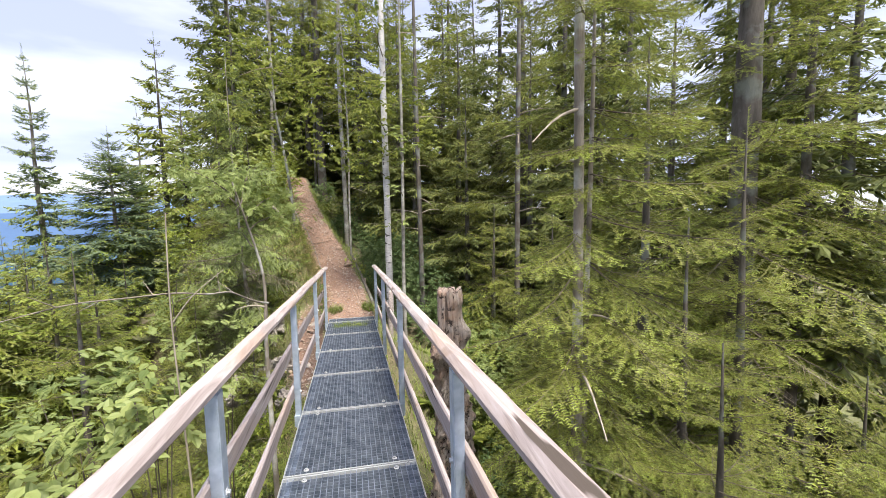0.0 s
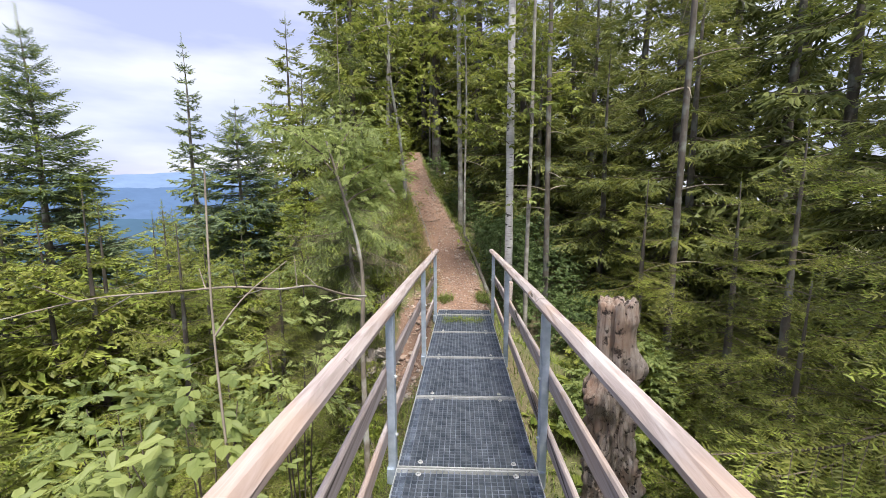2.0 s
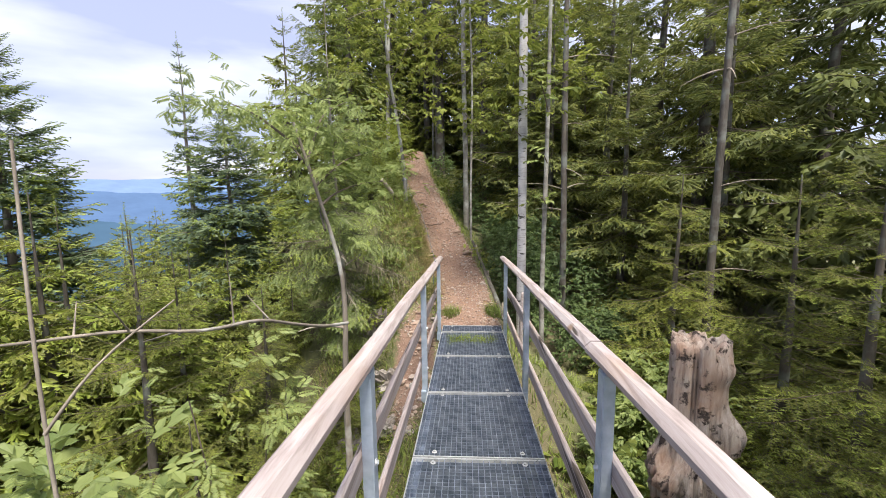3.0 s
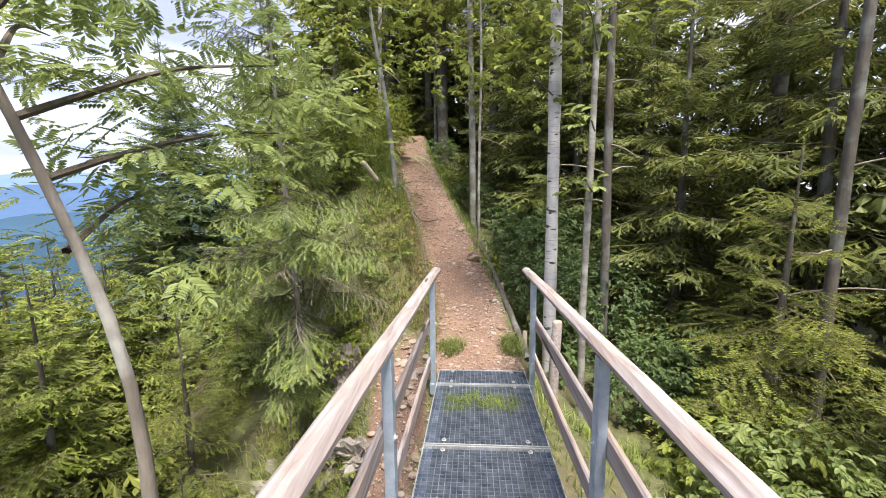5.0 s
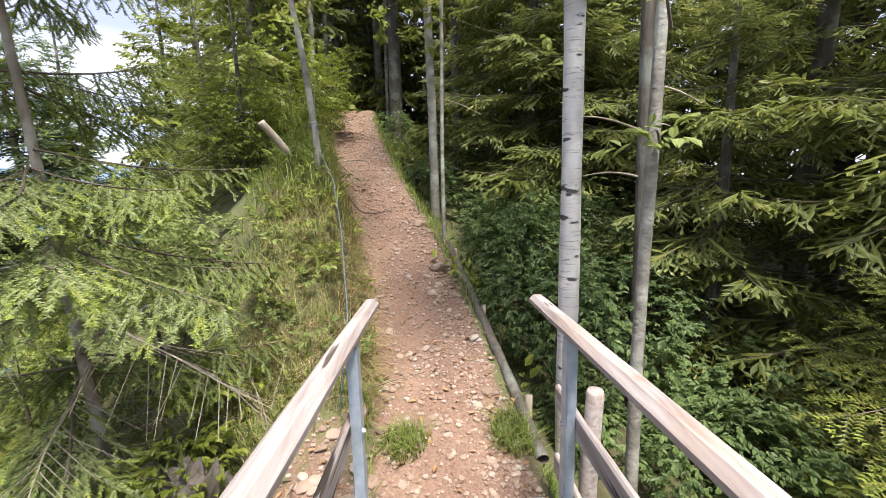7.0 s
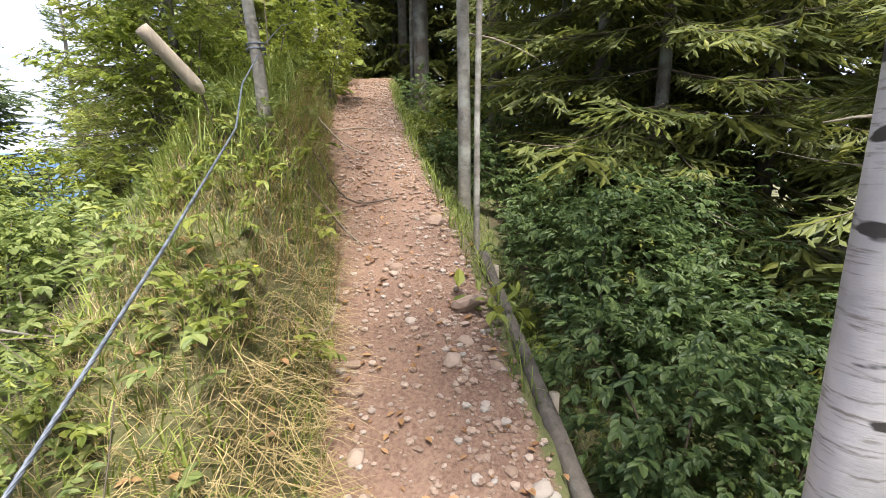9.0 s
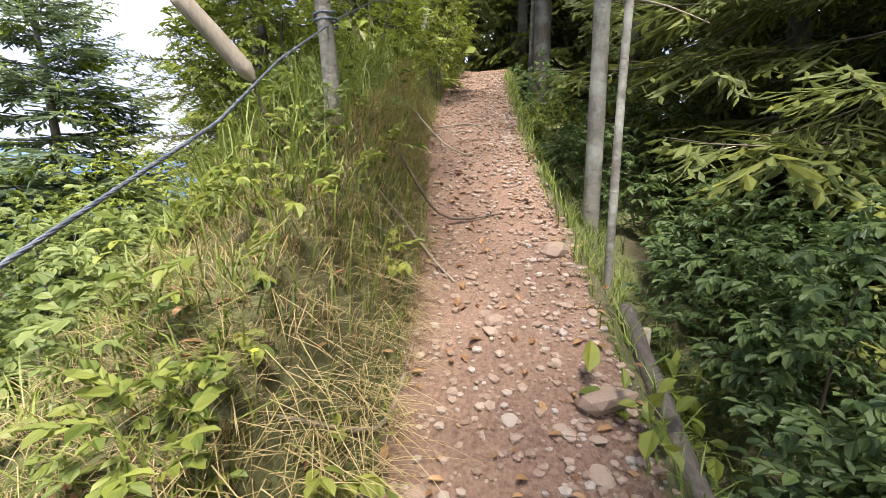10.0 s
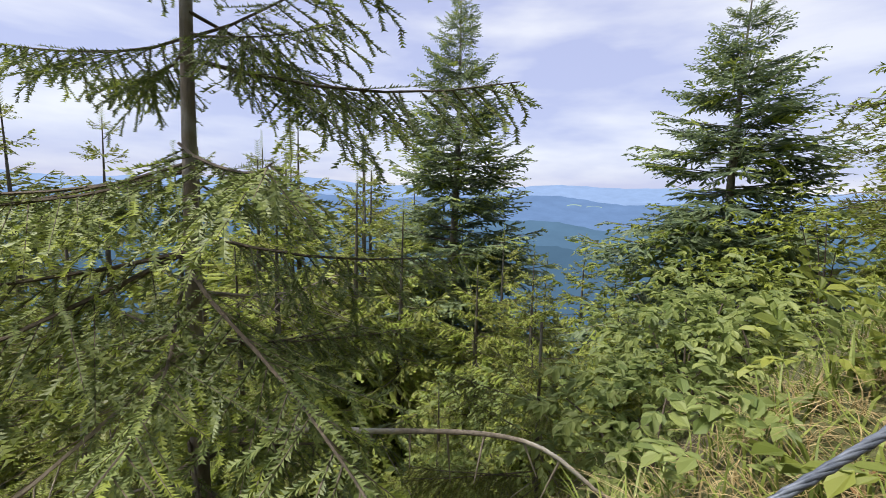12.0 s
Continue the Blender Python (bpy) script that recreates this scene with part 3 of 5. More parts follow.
def conifer_branch(seed, laterals, sub, nstep, nlen, nwid, sag=-0.16, rise=0.12, fan=0.5, hang=22, fresh=0.30, limb=0.0065):
    """A branch one unit long along x: a limb, side twigs and their twigs. Gives three sets: needles, new tips, bark."""
    r = np.random.default_rng(seed)
    green, tips, wood = Soup(), Soup(), Soup()

    def mid(s):
        return np.stack([s, 0.03 * np.sin(s * 5 + seed), sag * s + rise * s * s * 1.6], -1)

    q = np.linspace(0, 1, 6)
    wood.add(*tube(mid(q), limb * (1 - 0.85 * q) + 0.0008, 4 if sub else 3))
    s = np.clip(np.linspace(0.10, 0.97, laterals) + r.normal(0, 0.012, laterals), 0.05, 0.99)
    sgn = np.where(np.arange(laterals) % 2, 1.0, -1.0)
    ln = (fan * (1 - s) ** 0.9 + 0.10) * r.uniform(0.7, 1.2, laterals) * np.clip(s / 0.3, 0.3, 1)
    az = sgn * (np.radians(60 - 22 * s) + r.normal(0, 0.14, laterals))
    el = np.radians(-hang) + r.normal(0, 0.16, laterals)
    org, ax = mid(s), frames(az, el)
    young = r.uniform(0, 1, laterals) < fresh

    def clothe(o, axes, length, fresh_ones, k):
        if nstep:
            needles((green, tips), o, axes, length, fresh_ones, nstep, nlen, nwid, seed + k)
        else:
            sprays((green, tips), o, axes, length, fresh_ones, nlen, seed + k)

    clothe(org, ax, ln, young, 1)
    if sub:
        for i in range(laterals if nstep else 0):
            wood.add(*tube(np.stack([org[i], org[i] + ax[0][i] * ln[i]]), [limb * 0.36, limb * 0.15], 3))
        n2 = np.maximum(2, (ln / sub).astype(int))
        t = np.repeat(np.arange(laterals), n2)
        k = np.arange(len(t)) - np.repeat(np.cumsum(n2) - n2, n2)
        u = 0.18 + 0.74 * k / np.maximum(n2[t] - 1, 1)
        o2 = org[t] + ax[0][t] * (ln[t] * u)[:, None]
        a2 = az[t] + np.where(k % 2, 1.0, -1.0) * 0.80 + r.normal(0, 0.12, len(t))
        e2 = el[t] - 0.10 + r.normal(0, 0.14, len(t))
        l2 = (0.42 * ln[t] * (1 - u) + 0.045) * r.uniform(0.7, 1.2, len(t))
        clothe(o2, frames(a2, e2), l2, young[t] & (u > 0.3) | (r.uniform(0, 1, len(t)) < fresh * 0.5), 2)
    ends = np.array([0.50, 0.78])
    clothe(mid(ends), frames(np.array([0.02, -0.02]), np.full(2, math.atan(sag + rise * 2.6))), np.array([0.3, 0.24]), np.array([False, True]), 3)
    return [(np.concatenate(k.v), np.concatenate(k.f), wood is k) if k.v else None for k in (green, tips, wood)]


def conifer(seed, tall, radius, bare, whorl, per, branches, shape=0.85, top_el=35, low_el=-18, trunk_r=None, dead=0.0, lean=(0, 0)):
    """Meshes of a trunk and a crown for a conifer that stands at the origin."""
    r = np.random.default_rng(seed)
    trunk_r = trunk_r or 0.011 * tall + 0.03
    zs = np.linspace(-0.6, tall, 14)
    bend = np.stack([lean[0] * zs + 0.02 * np.sin(zs * 1.1 + seed), lean[1] * zs + 0.02 * np.cos(zs * 0.9 + seed), zs], -1)
    tv, tf = tube(bend, np.maximum(trunk_r * (1 - np.clip(zs, 0, None) / tall) ** 0.85, 0.006), 10)
    trunk = Soup().add(tv, tf)
    h = np.arange(bare, tall * 0.985, whorl)
    h = h + r.normal(0, whorl * 0.2, len(h))
    z = np.repeat(h, per) + r.normal(0, whorl * 0.12, len(h) * per)
    u = np.clip((z - bare) / (tall - bare), 0, 0.99)
    az = r.uniform(0, 2 * np.pi, len(z)) * 0.35 + np.tile(np.arange(per) * 2 * np.pi / per, len(h)) + np.repeat(np.arange(len(h)) * 0.9, per)
    ln = radius * ((1 - u) ** shape) * r.uniform(0.62, 1.12, len(z)) + 0.06 * tall * 0.25
    ln *= np.clip(0.7 + u * 3, 0, 1)
    el = np.radians(low_el + (top_el - low_el) * u ** 1.3) + r.normal(0, 0.10, len(z))
    org = np.stack([np.interp(z, zs, bend[:, 0]), np.interp(z, zs, bend[:, 1]), z], -1)
    ax = frames(az, el)
    which = r.integers(0, len(branches), len(z))
    gone = r.uniform(0, 1, len(z)) < dead * np.clip(1 - u * 2.2, 0, 1)
    crown = Soup()
    for b, sets in enumerate(branches):
        for slot, st in enumerate(sets):
            for pick, out in (((which == b) & ~gone, slot), ((which == b) & gone, 3)):
                if st is None or not pick.any() or (out == 3 and slot != 2):
                    continue
                v, f = spread(st[0], st[1], org[pick], tuple(a[pick] for a in ax), ln[pick])
                crown.add(v, f, out)
    tip = needle_twig(14, 0.2, 0.03, seed)
    v, f = spread(*tip, np.array([[bend[-1, 0], bend[-1, 1], tall - 0.05 * tall * 0.4]]), tuple(np.array([k], float) for k in ((0, 0, 1), (0, 1, 0), (-1, 0, 0))), [0.05 * tall])
    crown.add(v, f, 1)
    return trunk, crown


def leaf_shape(wide=0.5, fold=0.12, lobes=False):
    w = wide / 2
    v = np.array([[0, 0, 0], [0.35, w, fold], [0.75, w * 0.75, fold], [1, 0, -0.06], [0.75, -w * 0.75, fold], [0.35, -w, fold]], float)
    return v, np.array([[0, 3, 2, 1], [0, 5, 4, 3]])


def pinnate(pairs=6):
    """A rowan leaf: leaflets in pairs along a stalk."""
    lv, lf = leaf_shape(0.34, 0.03)
    s = np.r_[np.repeat(np.linspace(0.25, 0.92, pairs), 2), 1.0]
    az = np.r_[np.tile([1.05, -1.05], pairs), 0.0]
    org = np.stack([s * 0.9, 0 * s, -0.12 * s * s], -1)
    return spread(lv, lf, org, frames(az, np.full(len(s), -0.15)), np.full(len(s), 0.34))


def sprig(seed, leaves, shape, spread_angle=0.9, droop=0.3):
    """A short shoot one unit long with leaves in turn along it."""
    r = np.random.default_rng(seed)
    s = np.linspace(0.2, 1.0, leaves)
    az = np.where(np.arange(leaves) % 2, 1, -1) * spread_angle * (1 - 0.5 * s) + r.normal(0, 0.25, leaves)
    el = -droop + r.normal(0, 0.3, leaves)
    return spread(*shape, np.stack([s, r.normal(0, 0.02, leaves), r.normal(0, 0.02, leaves)], -1), frames(az, el), r.uniform(0.36, 0.6, leaves))


OVAL = leaf_shape(0.55, 0.10)
NARROW = leaf_shape(0.36, 0.08)
SPRIGS = [sprig(k, 7, OVAL) for k in range(4)]
SPRIGS_ROWAN = [sprig(30 + k, 5, pinnate(), 0.8, 0.25) for k in range(3)]


def foliage(soup, centres, size, seed, sprigs, slot=0, el=0.15, outward=None):
    r = np.random.default_rng(seed)
    which = r.integers(0, len(sprigs), len(centres))
    if outward is None:
        az = r.uniform(0, 2 * np.pi, len(centres))
    else:
        az = np.arctan2(centres[:, 1] - outward[1], centres[:, 0] - outward[0]) + r.normal(0, 0.7, len(centres))
    e = el + r.normal(0, 0.35, len(centres))
    sc = size * r.uniform(0.65, 1.3, len(centres))
    for k, sp in enumerate(sprigs):
        p = which == k
        if p.any():
            v, f = spread(*sp, centres[p], frames(az[p], e[p]), sc[p])
            soup.add(v, f, slot)
    return soup


# ---- trees ----
def gz(x, y):
    return float(height(x, y))


FAR_B = [conifer_branch(100 + k, 16, 0.11, 0, 0.042, 0, sag=-0.1 - 0.08 * k) for k in range(3)]
MID_B = [conifer_branch(120 + k, 20, 0.075, 0, 0.028, 0, sag=-0.12 - 0.08 * k) for k in range(3)]
OLD_B = [conifer_branch(150 + k, 24, 0.042, 0, 0.0125, 0, sag=-0.12 - 0.09 * k, hang=16) for k in range(3)]
NEAR_B = [conifer_branch(160 + k, 19, 0.12, 0.028, 0.037, 0.017, sag=-0.12 - 0.09 * k, hang=14, fresh=0.45) for k in range(3)]
FIR_B = [conifer_branch(190 + k, 22, 0.050, 0, 0.018, 0, sag=-0.10 - 0.06 * k, hang=8, fresh=0.2) for k in range(3)]
CLOSE_B = [conifer_branch(180 + k, 24, 0.080, 0.0185, 0.030, 0.0115, sag=-0.12 - 0.09 * k, hang=12, fresh=0.45) for k in range(3)]
FINE_B = [conifer_branch(140 + k, 32, 0.06, 0.0092, 0.0165, 0.0098, sag=-0.02 - 0.08 * k, hang=30, fresh=0.22, fan=0.40, limb=0.0065) for k in range(4)]


def conifer_tree(name, label, spec, at, needles=NEEDLE, bark=BARK, group=""):
    trunk, crown = conifer(*spec[0], **spec[1])
    tree = thing(name, label, "tree", at, group)
    part("trunk", trunk.mesh("trunk", [bark], True), tree)
    part("crown", crown.mesh("crown", [needles, NEEDLE_TIP, TWIG, TWIG_GREY]), tree)
    return tree


def stand(x, y, sink=0.15):
    return pose(x, y, gz(x, y) - sink)


# single trees that can be told apart: x, y, height of the tip above the origin of the world, crown radius
NAMED = [
    ("fir_tree", "dense bluish-green fir on the slope below", -7.65, 0.97, 4.85, 2.6, 0.19, 8, FIR_B, NEEDLE_BLUE, 31),
    ("fir_tree", "slender bluish-green fir with an even tip", -5.6, 4.15, 4.0, 1.9, 0.17, 8, FIR_B, NEEDLE_BLUE, 32),
    ("fir_tree", "thin open fir standing far down the slope", -13.9, 15.4, 9.1, 1.9, 0.42, 6, FAR_B, NEEDLE_BLUE, 33),
    ("fir_tree", "thin fir on the far slope", -10.3, 17.0, 7.0, 1.7, 0.4, 6, FAR_B, NEEDLE_BLUE, 34),
]
for nm, lab, x, y, top, rad, wh, per, br, mat, seed in NAMED:
    base = gz(x, y)
    conifer_tree(nm, lab, ((seed, top - base, rad, 0.8, wh, per, br), dict(shape=0.85, top_el=30, low_el=-12)), pose(x, y, base - 0.1), mat, BARK_FIR)

# the spruce beside the path end, close to the eye
sx, sy = -1.80, 0.15
sb = gz(sx, sy)
conifer_tree("spruce_tree", "young dark green spruce with hanging twigs and dead lower branches", ((51, 4.5 - sb, 1.15, 0.45, 0.35, 6, FINE_B), dict(shape=0.5, top_el=16, low_el=-16, trunk_r=0.034, dead=0.32, lean=(-0.02, 0.0))), pose(sx, sy, sb), NEEDLE_YOUNG, BARK_FIR)
sx, sy = -2.25, 1.35
sb = gz(sx, sy)
conifer_tree("spruce_tree", "small spruce with light new shoots on the slope", ((52, 1.0, 0.75, 0.15, 0.17, 4, FINE_B), dict(shape=0.8, top_el=26, low_el=-12, trunk_r=0.018)), pose(sx, sy, sb), NEEDLE, BARK)

sx, sy = 1.46, -5.44
sb = gz(sx, sy)
conifer_tree("spruce_tree", "narrow spruce with short drooping branches beside the bridge", ((53, 7.0, 0.9, 0.7, 0.26, 5, CLOSE_B), dict(shape=0.5, top_el=10, low_el=-25, trunk_r=0.03)), pose(sx + 0.12, sy + 0.1, sb), NEEDLE, BARK_FIR)

# forest conifers: five shapes, copied
protos = []
for k, (tall, rad, bare, wh, per, br) in enumerate([(9.0, 2.4, 0.8, 0.44, 5, FAR_B), (7.0, 2.1, 0.5, 0.37, 5, FAR_B), (12.0, 2.7, 1.8, 0.60, 5, MID_B), (5.0, 1.8, 0.3, 0.28, 5, MID_B), (3.2, 1.35, 0.2, 0.19, 6, MID_B), (5.0, 1.75, 0.2, 0.29, 5, NEAR_B), (3.2, 1.3, 0.15, 0.2, 5, NEAR_B), (8.5, 2.4, 0.6, 0.40, 6, OLD_B), (3.8, 1.5, 0.2, 0.25, 5, CLOSE_B)]):
    trunk, crown = conifer(60 + k, tall, rad, bare, wh, per, br, shape=0.8, top_el=28, low_el=-20, dead=0.1)
    # kinds 2 and 7 get the darker needles with shade in their colour
    protos.append((trunk.mesh("trunk", [BARK], True), crown.mesh("crown", [NEEDLE_SHADED, NEEDLE if k == 7 else NEEDLE_SHADED, TWIG, TWIG_GREY] if k in (2, 7) else [NEEDLE, NEEDLE_TIP, TWIG, TWIG_GREY]), tall))
made = {}


def forest_tree(k, x, y, scale, turn, label="spruce of the forest with drooping branches", group="forest spruces", name="spruce_tree"):
    m = pose(x, y, gz(x, y) - 0.1, 0, 0, turn) @ Matrix.Diagonal((scale, scale, scale, 1))
    if k in made:
        t = copy_thing(made[k], pose(0, 0, 0))
        t.matrix_basis = m
        return tagged(t, label, "tree", group)
    t = thing(name, label, "tree", m, group)
    part("trunk", protos[k][0], t)
    part("crown", protos[k][1], t)
    made[k] = t
    return t


# right of the bridge and path: kind, x, y, scale
RIGHT = [(8, 2.1, -5.9, 0.85), (8, 2.7, -6.6, 0.95), (8, 3.1, -4.5, 1.2), (5, 4.4, -6.4, 0.9), (8, 2.7, -7.3, 0.85), (5, 3.75, -4.45, 1.15), (6, 4.6, -5.0, 1.2), (5, 3.5, -1.9, 1.0), 
         (7, 5.6, -1.2, 1.0), (7, 2.9, 2.6, 0.7), (7, 4.3, 1.9, 0.95), (7, 1.9, 4.6, 0.75), (7, 3.4, 5.3, 1.0), (7, 1.5, 7.4, 0.95), (2, 5.4, 7.2, 1.0), (2, 7.2, 3.6, 1.0),
         (2, 7.6, -2.6, 0.95), (2, 8.8, -0.6, 1.1), (2, 9.6, 6.6, 1.2), (2, 7.2, 5.8, 1.1), (2, 10.2, 2.4, 1.1), (2, 6.3, 1.0, 0.95), (0, 8.3, -6.0, 1.0), (2, 9.6, 0.6, 1.1), (0, 2.4, 10.2, 1.1), (2, 0.6, 12.6, 1.0), (2, 4.6, 11.6, 1.1), (2, 8.6, 9.0, 1.1),
         (2, -0.6, 15.5, 1.05), (2, 2.4, 16.2, 1.1), (2, 6.8, 15.2, 1.2), (2, -2.6, 18.0, 1.1),
         (5, 3.3, -3.6, 1.3), (0, -1.4, 13.2, 1.0), (0, -2.6, 14.6, 1.0), (0, 0.3, 13.6, 0.9), (1, -1.9, 11.9, 0.7), (0, 3.6, 8.4, 1.1), (7, 1.6, 5.6, 0.95), (6, 2.8, 0.25, 1.15), (6, 3.5, -0.9, 1.25), (6, 2.65, -3.2, 1.1)]
# left of the path beyond the bank, and on the slope below
LEFT = [(0, -5.9, 9.6, 1.05), (2, -4.0, 9.4, 0.95), (0, -8.2, 14.2, 1.15), (2, -5.4, 13.4, 1.0), (1, -3.3, 6.6, 0.95), (0, -9.6, 10.8, 0.62), (2, -3.0, 12.6, 1.0),
        (3, -4.2, -3.3, 0.95), (3, -3.7, -0.7, 0.85), (3, -5.3, -5.6, 1.05), (1, -6.6, -2.2, 0.78), (1, -7.7, -5.6, 0.85), (3, -4.4, 1.7, 0.5), (1, -6.4, 3.1, 0.62),
        (6, -3.3, 4.6, 0.9), (3, -4.6, 6.0, 0.85), (6, -2.35, 3.5, 0.75), (6, -1.55, -0.75, 0.42), (6, -2.1, -1.3, 0.6), (6, -2.9, -0.1, 0.75), (1, -9.5, 4.4, 0.72), (1, -10.8, -1.5, 0.9), (1, -8.3, 7.2, 0.66), (1, -11.2, -6.5, 1.0),
        (6, -2.7, -4.6, 0.85), (6, -2.6, -2.2, 0.8)]
r_t = np.random.default_rng(5)
for k, x, y, s in RIGHT:
    forest_tree(k, x, y, s, float(r_t.uniform(0, 360)))
LEFT += [(0, -11.5, 1.2, 0.9), (0, -13, 4.8, 0.85), (0, -10.4, 8.4, 0.75), (0, -12.6, 11, 0.8), (1, -9.2, -4, 1.0), 
         (3, -5.4, -1.4, 1.25), (0, -7.2, -3.4, 0.98), (3, -4.7, -3.9, 1.2), (0, -5.6, -4.4, 0.9), (1, -5.9, 1.6, 0.7), (1, -8.8, 2.8, 0.8), (1, -10, 5.6, 0.8)]
for k, x, y in [(0, -9.8, -1.0), (0, -9, -6), (0, -8.4, -1.9), (0, -7.4, -6.8)]:
    LEFT.append((k, x, y, (3.0 - gz(x, y)) / protos[k][2]))
LEFT += [(5, -3.4, -1.7, 0.95), (1, -6.7, 2.2, 0.8), (1, -8.6, 5.4, 0.9)]
DENSE = [(4, -3.2, 1.5, 0.75), (4, -3.9, 2.3, 0.9), (6, -2.9, 0.9, 0.6), (4, -4.8, 1.2, 1.0), (4, -3.6, 3.1, 1.0), (3, -4.3, -0.6, 1.7), (3, -5.0, -1.1, 2.0), (3, -5.6, -0.2, 1.8), (3, -6.3, -1.3, 2.1), (1, -7.0, -0.4, 2.0), (1, -7.8, -1.8, 2.2), (1, -8.6, -0.6, 2.1), (3, -6.0, -2.3, 2.2), (3, -5.2, 0.4, 1.5), (1, -9.6, 0.1, 2.0), (1, -9.0, -2.8, 2.5)]
for k, x, y, top in DENSE:                                       # close-set young wood behind the near spruce
    forest_tree(k, x, y, (top - gz(x, y)) / protos[k][2], float(r_t.uniform(0, 360)), "spruce on the steep slope with drooping branches", "slope spruces")
for k, x, y, s in LEFT:
    if x < -5.8 and -1 < y < 13:                                  # tips stay below the view over the valley
        gap = 0.2 < (y - 0.95) / (-x - 0.5) < 0.5                 # the gap between the two firs
        s = min(s, ((0.5 if gap else 1.25) - gz(x, y)) / protos[k][2])
    forest_tree(k, x, y, s, float(r_t.uniform(0, 360)), "spruce on the steep slope with drooping branches", "slope spruces")


def bare_trunk(name, label, points, radii, bark, stubs=0, seed=0, crown=None, sides=12):
    """A trunk along a line, with dead stubs, and a leafy crown where one is given."""
    p = curve_points(points, 24)
    tree = thing(name, label, "tree", pose(*p[0]))
    q = p - p[0]
    r = np.random.default_rng(seed)
    rad = np.interp(np.linspace(0, 1, 24), np.linspace(0, 1, len(radii)), radii) * (1 + r.normal(0, 0.03, 24))
    part("trunk", Soup().add(*tube(q, rad, sides)).mesh("trunk", [bark], True), tree)
    for _ in range(stubs):
        i = int(r.integers(5, 22))
        a, e, ln = r.uniform(0, 6.28), r.uniform(-0.5, 0.25), r.uniform(0.25, 0.9)
        x, y, z = frames(np.array([a]), np.array([e]))
        pts = curve_points([q[i], q[i] + x[0] * ln * 0.5 + [0, 0, 0.03], q[i] + x[0] * ln + [0, 0, -0.12 * ln]], 6)
        part("branch", Soup().add(*tube(pts, np.linspace(0.012, 0.003, 6), 5)).mesh("branch", [TWIG_GREY], True), tree, "bare dead branch")
    if crown is not None:
        part("crown", crown, tree)
    return tree


def leafy(limbs, origin, n, size, mats, sprigs, seed, radius=0.35):
    """A crown: thin limbs, and shoots gathered round their outer halves."""
    s = Soup()
    r = np.random.default_rng(seed)
    pts = []
    for pl in limbs:
        c = curve_points(np.asarray(pl, float) - origin, 14)
        s.add(*tube(c, np.linspace(0.010, 0.002, 14), 5), 1)
        pts.append(c[4:])
    pts = np.concatenate(pts)
    pick = pts[r.integers(0, len(pts), n)] + r.normal(0, radius, (n, 3)) * [1, 1, 0.7]
    foliage(s, pick, size, seed, sprigs, 0, 0.05)
    return s.mesh("crown", mats)


# the two pale trunks at the right of the bridge end
b1 = np.array([0.78, 0.90, gz(0.78, 0.90) - 0.3])
lim = [[(0.78, 0.87, 2.6), (0.4, 0.7, 2.9), (0.05, 0.5, 3.0)], [(0.78, 0.87, 3.0), (1.2, 0.6, 3.3), (1.6, 0.4, 3.4)], [(0.78, 0.87, 3.5), (0.5, 0.3, 3.9), (0.4, 0.0, 4.1)], [(0.78, 0.9, 3.8), (1.1, 1.2, 4.2), (1.4, 1.5, 4.3)], [(0.78, 0.85, 4.6), (1.1, 1.4, 5.2), (1.4, 1.8, 5.3)], [(0.78, 0.85, 4.9), (0.5, 0.5, 5.6), (0.2, 0.4, 5.9)]]
bare_trunk("birch_tree", "straight pale birch trunk with dark scars", [b1, (0.78, 0.90, 1.5), (0.77, 0.92, 4.0), (0.76, 0.98, 8.0)], (0.075, 0.064, 0.058, 0.05), BIRCH, 0, 3, leafy(lim, b1, 430, 0.15, [LEAF, TWIG], SPRIGS, 4, 0.28))
b2 = np.array([1.03, 0.39, gz(1.03, 0.39) - 0.3])
lim = [[(1.03, 0.28, 2.2), (0.95, 0.2, 2.35), (0.9, 0.05, 2.3)], [(1.03, 0.3, 2.9), (0.9, 0.1, 3.2), (0.7, 0.0, 3.3)], [(1.03, 0.3, 1.65), (0.95, 0.2, 1.75), (0.88, 0.15, 1.72)]]
bare_trunk("maple_sapling", "slender grey sapling with large pale leaves", [b2, (1.01, 0.40, 0.6), (1.03, 0.39, 1.5), (1.05, 0.40, 3.0), (1.06, 0.42, 6.0)], (0.04, 0.034, 0.03, 0.025, 0.015), BARK_PALE, 0, 5, leafy(lim, b2, 20, 0.17, [LEAF_PALE, TWIG], SPRIGS, 6, 0.08), 9)

